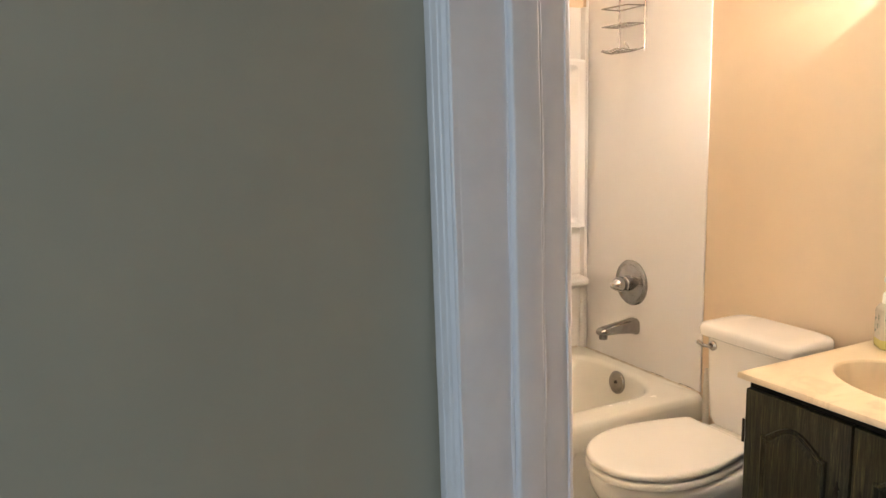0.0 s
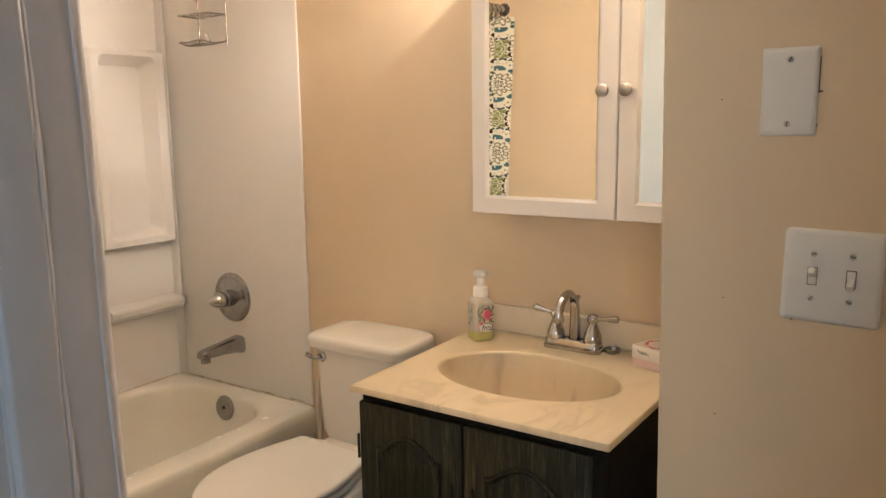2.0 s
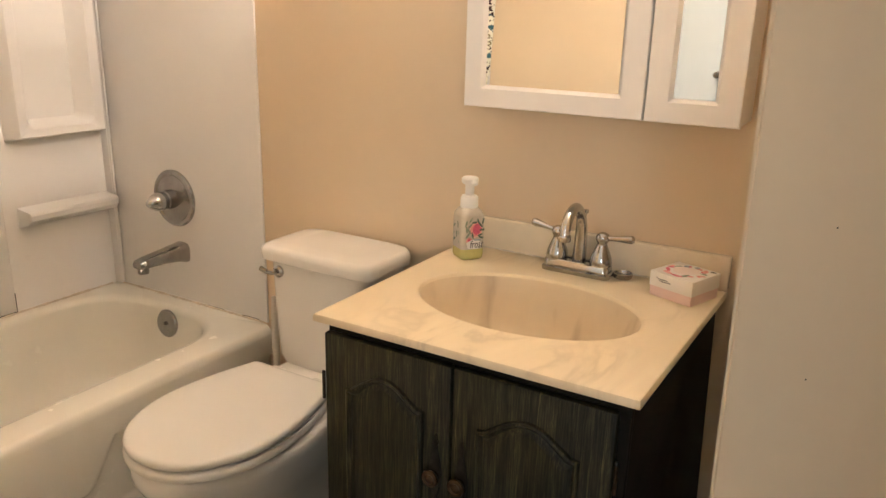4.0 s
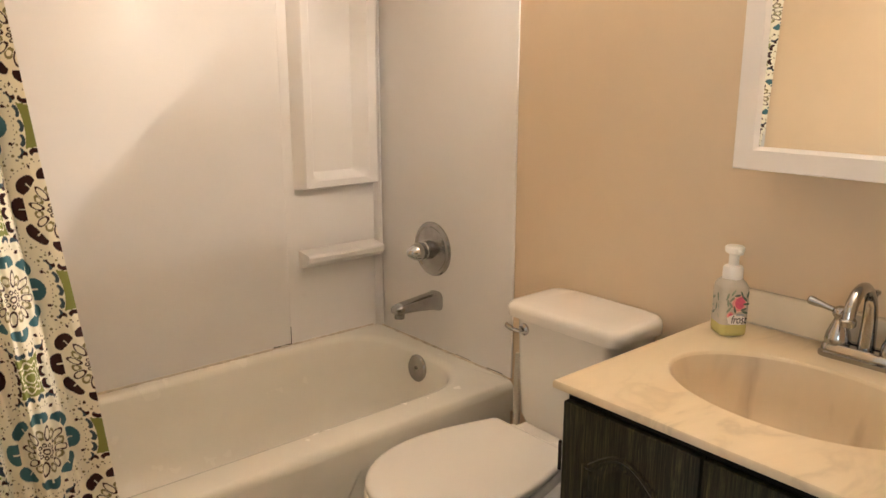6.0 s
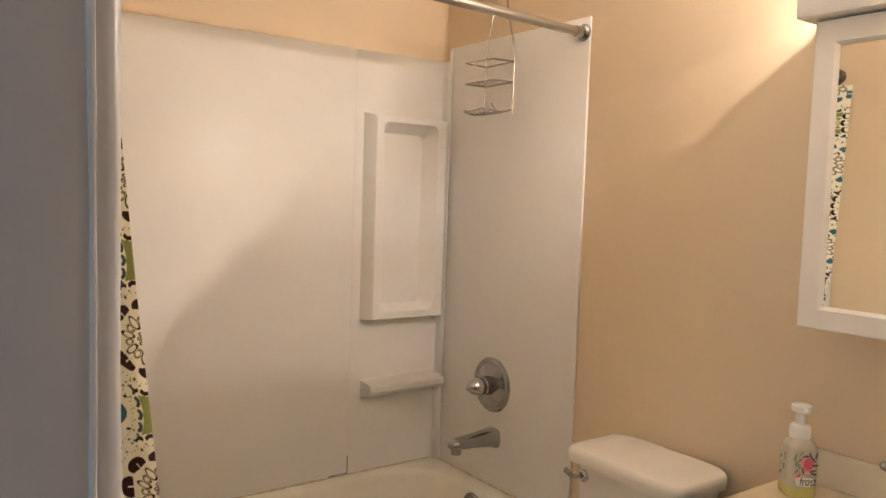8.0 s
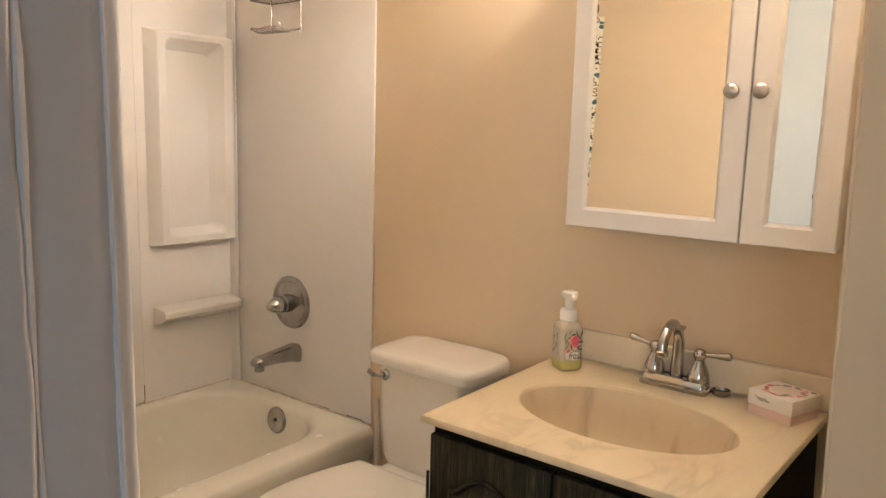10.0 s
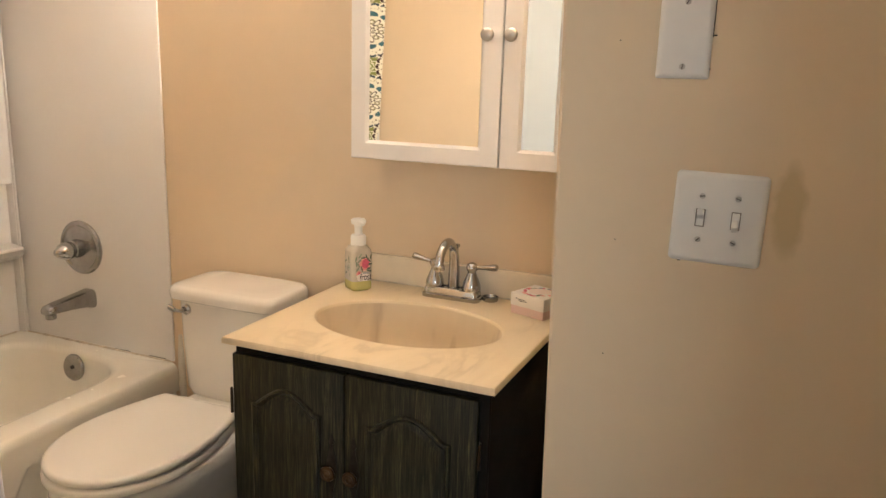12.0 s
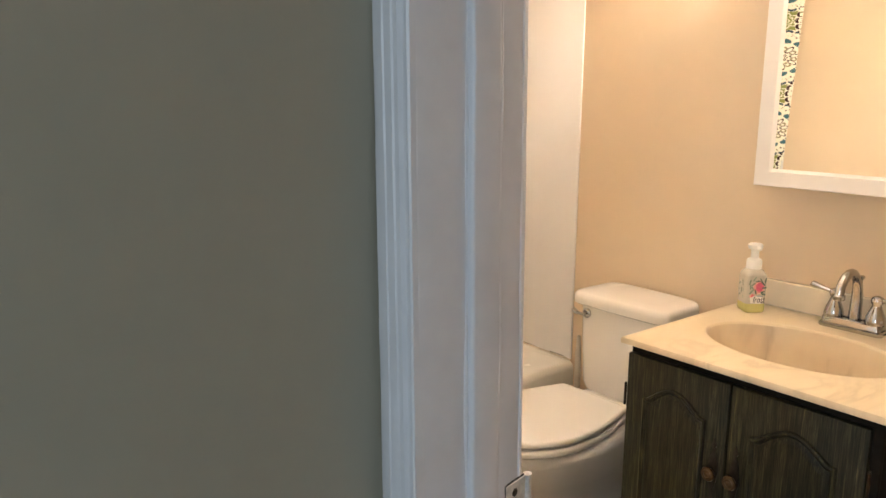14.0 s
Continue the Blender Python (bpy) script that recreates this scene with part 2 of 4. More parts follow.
def tube(points, radius, n=10, bm=None, flat=1.0):
    """A round bar along points; radius may be one number or a list."""
    bm = bm or bmesh.new()
    pts = [Vector(p) for p in points]
    rad = radius if isinstance(radius, (list, tuple)) else [radius] * len(pts)
    loops, side = [], None
    for i, p in enumerate(pts):
        d = (pts[min(i + 1, len(pts) - 1)] - pts[max(i - 1, 0)]).normalized()
        if side is None:
            side = d.orthogonal().normalized()
        side = (side - d * side.dot(d)).normalized()
        up = d.cross(side)
        loops.append([p + rad[i] * (math.cos(2 * math.pi * k / n) * side + flat * math.sin(2 * math.pi * k / n) * up) for k in range(n)])
    return rings(bm, loops)


def curve_points(ctrl, n=8):
    """A smooth line through control points."""
    c = [Vector(p) for p in ctrl]
    c = [2 * c[0] - c[1]] + c + [2 * c[-1] - c[-2]]
    out = []
    for i in range(1, len(c) - 2):
        for k in range(n):
            t = k / n
            out.append(0.5 * (2 * c[i] + (c[i + 1] - c[i - 1]) * t + (2 * c[i - 1] - 5 * c[i] + 4 * c[i + 1] - c[i + 2]) * t * t
                              + (3 * c[i] - c[i - 1] - 3 * c[i + 1] + c[i + 2]) * t ** 3))
    return out + [c[-2]]


def round_rect(x0, x1, y0, y1, r, z, n=6):
    out = []
    for cx, cy, a0 in ((x1 - r, y1 - r, 0), (x0 + r, y1 - r, 90), (x0 + r, y0 + r, 180), (x1 - r, y0 + r, 270)):
        for k in range(n + 1):
            a = radians(a0 + 90 * k / n)
            out.append((cx + r * math.cos(a), cy + r * math.sin(a), z))
    return out


def leaning(bm, slope, z0):
    """Tips an upright thing sideways, as old walls and frames stand; z0 stays in place."""
    for v in bm.verts:
        v.co.x -= slope * (v.co.z - z0)
    return bm


# ---------------- the large structure ----------------
BACK, LEFT, FRONT, DOORY = 0.598, -1.385, -0.963, -1.088
TOP = 2.36
solid("floor", block(-1.5, 3.5, -4.1, 0.75, -0.08, 0.0), M_FLOOR, "grey mottled vinyl floor", "floor", kind="structure")
solid("ceiling", block(-1.5, 3.5, -4.1, 0.75, TOP, TOP + 0.08), M_CEIL, "plain off-white ceiling", "ceiling", kind="structure")
solid("wall_back", block(-1.5, 0.753, BACK, BACK + 0.1, 0, TOP), M_WALL, "beige painted bathroom wall behind vanity", "wall", kind="structure")
solid("wall_tub_side", block(LEFT - 0.1, LEFT, FRONT - 0.1, BACK, 0, TOP), M_WALL, "beige painted wall above the tub surround", "wall", kind="structure")
bm = block(LEFT - 0.1, -0.02, DOORY, FRONT, 0, TOP)
block(-0.02, 0.592, DOORY, -0.995, 0, TOP, bm=bm)
solid("wall_entrance", bm, M_WALL, "beige painted wall beside the doorway", "wall", kind="structure")
solid("wall_hall_return", block(0.5835, 0.589, DOORY - 0.004, DOORY - 0.0005, 0, TOP), M_HALL, "narrow grey wall strip beside the casing", "wall", kind="structure")
solid("wall_over_door", block(0.592, 1.30, DOORY, FRONT, 2.06, TOP), M_WALL, "painted wall over the doorway", "wall", kind="structure")
solid("wall_entrance_hinge", block(1.28, 3.5, DOORY, FRONT, 0, TOP), M_HALL, "painted wall beside the doorway", "wall", kind="structure")
bm = block(0.753, 1.45, -0.125, BACK + 0.1, 0, TOP)
bmesh.ops.bevel(bm, geom=[e for e in bm.edges if abs(e.verts[0].co.x - 0.753) < 1e-4 and abs(e.verts[1].co.x - 0.753) < 1e-4 and abs(e.verts[0].co.y + 0.125) < 1e-4 and abs(e.verts[1].co.y + 0.125) < 1e-4],
                offset=0.006, segments=3, affect='EDGES')
leaning(bm, 0.0185, 0.80)
solid("wall_partition", bm, M_PARTITION, "beige painted partition with a yellowed patch", "wall", kind="structure")
solid("wall_vestibule", block(1.40, 1.50, FRONT, -0.125, 0, TOP), M_WALL, "beige painted side wall by the doorway", "wall", kind="structure")
solid("wall_hall_left", block(0.46, 0.5835, -4.1, DOORY, 0, TOP), M_HALL, "grey painted hallway wall", "wall", kind="structure")
solid("wall_hall_right", block(3.4, 3.5, -4.1, DOORY, 0, TOP), M_HALL, "grey painted hallway wall", "wall", kind="structure")
bm = block(0.566, 3.4, -4.1, -4.0, 0, 0.80)
block(0.566, 3.4, -4.1, -4.0, 2.10, TOP, bm=bm)
block(0.566, 1.85, -4.1, -4.0, 0.80, 2.10, bm=bm)
block(2.85, 3.4, -4.1, -4.0, 0.80, 2.10, bm=bm)
solid("wall_hall_end", bm, M_HALL, "grey hallway end wall with window opening", "wall", kind="structure")


# ---------------- doorway ----------------
def casing_profile():
    """Across the casing from its outer edge to the jamb: offset and thickness."""
    return [(0.000, 0.000), (0.000, 0.0080), (0.002, 0.0100), (0.007, 0.0112), (0.017, 0.0116), (0.0185, 0.0102), (0.0200, 0.0114), (0.029, 0.0108), (0.0305, 0.0094), (0.0320, 0.0104), (0.0365, 0.0096),
            (0.0390, 0.0062), (0.0430, 0.0056), (0.0455, 0.0070), (0.0480, 0.0100), (0.0505, 0.0105), (0.0525, 0.0090), (0.0530, 0.0060), (0.0530, 0.000)]


FRAME_LEAN = 0.0175
frame_thing = thing("door_1", (0.64, -1.03, 0), "white-painted wooden door frame with moulded casing", "door frame", kind="structure")
prof = casing_profile()
bm = bmesh.new()
rr = random.Random(9)
rings(bm, [[(0.5880 + a + 0.0003 * math.sin(z * 11 + a * 60), DOORY - b * (1 + 0.03 * rr.uniform(-1, 1)), z) for a, b in prof] for z in np.linspace(0, 2.12, 60)])
part("casing", leaning(bm, FRAME_LEAN, 1.2), M_TRIM, frame_thing, "moulded casing in chipped bluish-white paint", 30)
bm = bmesh.new()
rings(bm, [[(1.333 - a, DOORY - b, z) for a, b in prof] for z in np.linspace(0, 2.12, 4)])
part("casing", bm, M_TRIM, frame_thing, "", 30)
bm = bmesh.new()
rings(bm, [[(x, DOORY - b, 2.083 - a) for a, b in prof] for x in (0.640, 1.279)])
part("casing", bm, M_TRIM, frame_thing, "", 30)


def worn_strip(x0, x1, y0, y1, z0, z1, steps, wob, c=0.003, x2=None):
    """An upright board whose painted, rounded edges wander a little."""
    bm = bmesh.new()
    r = random.Random(int(y0 * 1000) + 77)
    lp = []
    x2 = x2 or x1
    a = b = 0.0
    for z in np.linspace(z0, z1, steps):
        a = 0.85 * a + r.uniform(-wob, wob)
        b = 0.85 * b + r.uniform(-wob, wob)
        front = [(x1 - c + c * math.sin(q), y0 + c - c * math.cos(q) + a, z) for q in (0, 0.52, 1.05, 1.57)]
        rear = [(x2 - c + c * math.cos(q) + b * 0.3, y1 - c + c * math.sin(q) + b, z) for q in (0, 0.52, 1.05, 1.57)]
        lp.append([(x0, y0, z), *front, *rear, (x0, y1, z)])
    return leaning(rings(bm, lp), FRAME_LEAN, 1.2)


def paint_run(x, y, rad, seed, flat=1.0):
    """A bead of dried paint running up the frame, swelling and wandering."""
    r = random.Random(seed)
    ph = [r.uniform(0, 6) for _ in range(4)]
    pts, rads = [], []
    for z in np.linspace(0.0, 2.02, 120):
        pts.append((x + 0.0003 * math.sin(z * 17 + ph[0]), y + 0.0008 * math.sin(z * 6 + ph[1]) + 0.0005 * math.sin(z * 23 + ph[2]), z))
        rads.append(rad * (1 + 0.25 * math.sin(z * 29 + ph[3]) + r.uniform(-0.12, 0.12)))
    return leaning(tube(pts, rads, 8, flat=flat), FRAME_LEAN, 1.2)


part("jamb", worn_strip(0.590, 0.6412, DOORY - 0.0045, -1.0080, 0, 2.04, 60, 0.0002, 0.0025), M_TRIM, frame_thing)
part("stop", worn_strip(0.630, 0.6495, -1.0385, -1.0060, 0, 2.03, 110, 0.0005, 0.0035), M_TRIM, frame_thing, "door stop with thick uneven paint")
part("rebate", worn_strip(0.590, 0.6470, -1.0085, -0.9610, 0, 2.03, 110, 0.0003, 0.0050, 0.6365), M_TRIM, frame_thing)
part("paint_bead", paint_run(0.6400, -1.0388, 0.0026, 1), M_TRIM, frame_thing, "thick paint filling the joint")
part("paint_bead", paint_run(0.6458, -1.0060, 0.0026, 2), M_TRIM, frame_thing, "thick paint filling the joint")
part("paint_ridge", paint_run(0.6378, -0.9695, 0.0013, 3), M_TRIM, frame_thing, "ridge of dried paint")
part("jamb", block(1.28, 1.30, DOORY + 0.0005, FRONT + 0.004, 0, 2.04, 0.002), M_TRIM, frame_thing)
part("jamb", block(0.640, 1.28, DOORY + 0.0005, FRONT + 0.004, 2.03, 2.06, 0.002), M_TRIM, frame_thing)


def hinge(z):
    x = 0.6396 - FRAME_LEAN * (z - 1.2)

    def slanted(bm):
        """Lays a plate along the rebate's sloping face."""
        for v in bm.verts:
            v.co.x -= 0.221 * (v.co.y + 0.975)
        return bm
    leaf = part("hinge", slanted(block(x - 0.002, x + 0.0014, -0.9930, -0.9600, z - 0.045, z + 0.045, 0.0006)), M_HINGE, frame_thing, "steel hinge leaf smeared with white paint")
    for k in range(3):
        part("screw", slanted(lathe([(0.0042, 0), (0.0042, 0.0008), (0.0022, 0.0012)], pose(x + 0.0012, -0.979 + (0.008 if k == 1 else 0), z - 0.034 + 0.034 * k, 0, 90, 0), 12)), M_IRON, leaf)
    for k in range(3):
        part("knuckle", tube([(x - 0.0035, -0.9565, z - 0.045 + 0.0305 * k), (x - 0.0035, -0.9565, z - 0.0165 + 0.0305 * k)], 0.0045, 14), M_HINGE, leaf)
    part("dark_rim", slanted(block(x - 0.001, x + 0.0005, -0.9942, -0.9620, z - 0.0462, z + 0.0462)), M_NEARBLACK, leaf, "dark line round the hinge")


for hz in (0.22, 0.942, 1.83):
    hinge(hz)

door_leaf = thing("bathroom_door", (0.3, -0.970, 0), "pale bluish-white door standing open flat against wall", "door")
part("leaf", block(0.005, 0.598, -0.991, -0.9535, 0.012, 2.02, 0.002), M_DOORLEAF, door_leaf)
hook = part("robe_hook", lathe([(0.012, 0), (0.012, 0.003), (0.006, 0.005), (0.005, 0.014), (0.011, 0.019), (0.012, 0.026), (0.008, 0.030), (0, 0.031)], pose(0.318, -0.9535, 1.14, -90, 0, 0), 24), M_CHROME, door_leaf, "round chrome hook")


# ---------------- tub and surround ----------------
def bathtub():
    t = thing("bathtub", (-1.0, -0.18, 0), "cream enamelled alcove bathtub with embossed apron", "bathtub")
    x0, x1, y0, y1, zt = LEFT + 0.004, -0.660, FRONT + 0.006, BACK - 0.012, 0.392
    n = 10

    def loop(xa, xb, ya, yb, r, z):
        return round_rect(xa, xb, ya, yb, r, z, n)
    ix0, ix1, iy0, iy1 = -1.338, -0.770, -0.86, 0.522
    lps = [loop(x0, x1 + 0.006, y0, y1, 0.004, 0.30), loop(x0, x1 + 0.006, y0, y1, 0.004, 0.364), loop(x0, x1 + 0.0045, y0, y1, 0.006, 0.376), loop(x0, x1 - 0.001, y0, y1, 0.008, 0.385), loop(x0, x1 - 0.006, y0, y1, 0.010, zt - 0.0022), loop(x0, x1 - 0.012, y0, y1, 0.010, zt),
           loop(ix0 - 0.012, ix1 + 0.022, iy0 - 0.02, iy1 + 0.018, 0.19, zt + 0.001), loop(ix0, ix1 + 0.006, iy0, iy1, 0.183, zt - 0.005), loop(ix0 + 0.006, ix1 - 0.004, iy0 + 0.01, iy1 - 0.006, 0.180, zt - 0.02),
           loop(ix0 + 0.02, ix1 - 0.012, iy0 + 0.05, iy1 - 0.018, 0.175, 0.28), loop(ix0 + 0.035, ix1 - 0.02, iy0 + 0.10, iy1 - 0.035, 0.17, 0.17),
           loop(ix0 + 0.055, ix1 - 0.04, iy0 + 0.15, iy1 - 0.06, 0.18, 0.11), loop(ix0 + 0.11, ix1 - 0.09, iy0 + 0.22, iy1 - 0.12, 0.13, 0.085)]
    bm = rings(bmesh.new(), lps, close_start=False)
    part("basin", bm, M_TUB, t, "glossy cream basin and rim", 50)
    # apron: a board with a sunk panel that swells at each end
    bm = bmesh.new()
    ys, zs = np.linspace(y0, y1, 180), np.linspace(0.0, 0.364, 90)

    def depth(y, z):
        # raised field above a line that drops in an S curve, and a skirt at the foot
        q = min(max((y + 0.075) / 0.135, 0), 1)
        line = 0.172 + 0.150 * q * q * (3 - 2 * q)
        low = 0.5 + 0.5 * math.tanh((line - z) / 0.006)
        skirt = 0.5 + 0.5 * math.tanh((0.098 - z) / 0.005)
        lip = 0.003 * math.exp(-((z - line) / 0.010) ** 2)
        return -0.013 * low * (1 - skirt) + lip
    grid = [[bm.verts.new((x1 + 0.003 + depth(y, z), y, z)) for y in ys] for z in zs]
    for i in range(len(zs) - 1):
        for j in range(len(ys) - 1):
            bm.faces.new((grid[i][j], grid[i][j + 1], grid[i + 1][j + 1], grid[i + 1][j]))
    part("apron", bm, M_TUB, t, "embossed front apron", 60)
    ov = part("overflow_plate", lathe([(0.046, 0), (0.046, 0.004), (0.041, 0.009), (0.014, 0.011), (0.009, 0.009), (0, 0.009)], pose(-1.036, 0.5085, 0.338, 83, 0, 0), 32), M_OLDCHROME, t, "round worn chrome overflow plate")
    part("hole", lathe([(0.006, 0), (0.006, 0.003), (0, 0.003)], pose(-1.036, 0.4995, 0.341, 83, 0, 0), 12), M_NEARBLACK, ov)
    return t


bathtub()

surround = thing("tub_surround", (-1.0, 0.0, 0.392), "glossy white plastic tub surround with moulded shelves", "tub surround")
PX = -1.372
part("long_panel", block(LEFT + 0.001, PX, FRONT + 0.004, 0.2187, 0.394, 1.845, 0.001), M_PANEL, surround, "white plastic wall panel")


def corner_panel():
    """Corner unit: a flat sheet with a raised frame round a tall recess, and a ledge below."""
    bm = bmesh.new()
    ya, yb, za, zb = 0.2190, 0.575, 0.394, 1.845
    block(LEFT + 0.001, PX, ya, yb, za, zb, bm=bm)
    return bm


part("corner_panel", corner_panel(), M_PANEL, surround, "moulded corner panel")


def niche_frame():
    bm = bmesh.new()
    oy0, oy1, oz0, oz1 = 0.252, 0.566, 0.930, 1.640

    def rr(y0, y1, z0, z1, r, x):
        return [(x, p[0], p[1]) for p in round_rect(y0, y1, z0, z1, r, 0, 6)]
    xf = -1.322
    lps = [rr(oy0, oy1, oz0, oz1, 0.004, PX - 0.001), rr(oy0 + 0.018, oy1 - 0.002, oz0 + 0.004, oz1 - 0.010, 0.006, xf - 0.006), rr(oy0 + 0.024, oy1 - 0.006, oz0 + 0.008, oz1 - 0.016, 0.006, xf),
           rr(oy0 + 0.050, oy1 - 0.040, oz0 + 0.030, oz1 - 0.030, 0.022, xf), rr(oy0 + 0.056, oy1 - 0.046, oz0 + 0.038, oz1 - 0.036, 0.022, xf - 0.008),
           rr(oy0 + 0.062, oy1 - 0.078, oz0 + 0.055, oz1 - 0.065, 0.016, PX + 0.003)]
    return rings(bm, lps, close_start=False)


part("niche", niche_frame(), M_PANEL, surround, "tall recessed niche with raised rim", 40)
bm = bmesh.new()
sec = [(PX - 0.001, 0.660), (-1.325, 0.672), (-1.303, 0.690), (-1.300, 0.706), (-1.306, 0.714), (PX - 0.001, 0.722)]
rings(bm, [[(x, y, z) for x, z in sec] for y in (0.262, 0.300, 0.45, 0.568)])
part("shelf", bm, M_PANEL, surround, "moulded soap ledge", 40)
part("end_panel", block(-1.356, -0.676, BACK - 0.010, BACK - 0.001, 0.394, 1.892, 0.002), M_PANEL, surround, "white plastic end panel")
part("corner_bead", tube([(-1.338, BACK - 0.016, 0.40), (-1.339, BACK - 0.016, 1.1), (-1.337, BACK - 0.016, 1.880)], 0.0045, 8), M_PANEL, surround, "white corner bead")
part("edge_trim", tube([(-0.6765, BACK - 0.0085, 0.40), (-0.6765, BACK - 0.0085, 1.89)], 0.0014, 8), M_PANEL, surround)
part("corner_cove", block(LEFT + 0.002, -1.342, 0.5755, BACK - 0.011, 0.394, 1.845, 0.004), M_PANEL, surround)


def caulk_line(pts, rad, seed):
    r = random.Random(seed)
    return tube(pts, [rad * r.uniform(0.5, 1.4) for _ in pts], 6)


part("caulk", caulk_line([(PX + 0.001, y, 0.395) for y in np.linspace(-0.9, 0.56, 90)], 0.0035, 3), M_CAULK, surround, "stained caulk line")
part("caulk", caulk_line([(x, BACK - 0.0115, 0.395) for x in np.linspace(-1.33, -0.69, 60)], 0.0035, 4), M_CAULK, surround, "stained caulk line")
part("gap", block(PX - 0.0005, PX + 0.0012, 0.2175, 0.2195, 0.396, 0.46), M_NEARBLACK, surround, "dark gap at the panel seam")
part("gap", block(PX - 0.0005, PX + 0.0012, 0.15, 0.2195, 0.3975, 0.4005), M_NEARBLACK, surround, "dark gap at the panel seam")
part("gap", block(-0.93, -0.86, BACK - 0.0106, BACK - 0.0095, 0.398, 0.3995), M_NEARBLACK, surround)
part("gap", block(-0.78, -0.71, BACK - 0.0106, BACK - 0.0095, 0.398, 0.400), M_NEARBLACK, surround)

valve = thing("shower_valve", (-1.050, BACK - 0.010, 0.737), "round chrome shower valve with pointed handle", "shower valve")
VM = pose(-1.050, BACK - 0.010, 0.738, 90, 0, 0)
part("escutcheon", lathe([(0.092, 0), (0.092, 0.004), (0.088, 0.009), (0.078, 0.011), (0.074, 0.008), (0.055, 0.009), (0.042, 0.014), (0, 0.014)], VM, 48), M_OLDCHROME, valve, "worn chrome escutcheon plate")
part("sleeve", lathe([(0.031, 0.012), (0.031, 0.040), (0.028, 0.044), (0, 0.044)], VM, 32), M_OLDCHROME, valve)
part("handle", lathe([(0.027, 0.044), (0.029, 0.050), (0.029, 0.066), (0.026, 0.078), (0.019, 0.092), (0.010, 0.104), (0, 0.108)], VM, 32), M_CHROME, valve, "pointed chrome handle")

spout = thing("tub_spout", (-1.03, BACK - 0.010, 0.556), "chrome bathtub filler spout", "tub spout")
bm = bmesh.new()
lp = []
for y, w, zt_, zb_ in ((0.588, 0.031, 0.596, 0.530), (0.582, 0.031, 0.597, 0.530), (0.560, 0.028, 0.594, 0.538), (0.50, 0.025, 0.588, 0.545), (0.44, 0.024, 0.582, 0.548), (0.416, 0.023, 0.577, 0.548), (0.408, 0.018, 0.572, 0.552)):
    cz, hz = (zt_ + zb_) / 2, (zt_ - zb_) / 2
    lp.append([(-1.030 + w * math.copysign(abs(math.cos(a)) ** 0.6, math.cos(a)), y, cz + hz * math.copysign(abs(math.sin(a)) ** 0.6, math.sin(a))) for a in np.linspace(0, 2 * math.pi, 28, endpoint=False)])
rings(bm, lp)
part("body", bm, M_OLDCHROME, spout, "", 40)
part("nozzle", lathe([(0.016, 0), (0.017, 0.004), (0.017, 0.022), (0, 0.022)], pose(-1.030, 0.430, 0.533), 20), M_OLDCHROME, spout)

rod = thing("shower_rod", (-0.69, -0.18, 1.845), "silver tension shower curtain rod", "shower rod")
RX, RZ = -0.695, 1.848
RF = -0.622
part("tube", tube([(RF, FRONT + 0.012, RZ + 0.016), (RX, BACK - 0.045, RZ)], 0.0135, 20), M_NICKEL, rod)
part("sleeve", tube([(RX, BACK - 0.05, RZ), (RX, BACK - 0.014, RZ)], 0.0155, 20), M_OLDCHROME, rod)
part("flange", lathe([(0.024, 0), (0.024, 0.006), (0.018, 0.014), (0, 0.014)], pose(RX, BACK - 0.010, RZ, 90, 0, 0), 24), M_OLDCHROME, rod)
part("flange", lathe([(0.028, 0), (0.028, 0.006), (0.020, 0.016), (0, 0.016)], pose(RF, FRONT + 0.001, RZ + 0.016, -90, 0, 0), 24), M_OLDCHROME, rod)


# ---------------- shower curtain ----------------
CREAM, TEAL, OLIVE, BROWN, KHAKI = (0.90, 0.865, 0.73), (0.055, 0.15, 0.185), (0.25, 0.28, 0.085), (0.040, 0.014, 0.014), (0.25, 0.225, 0.11)


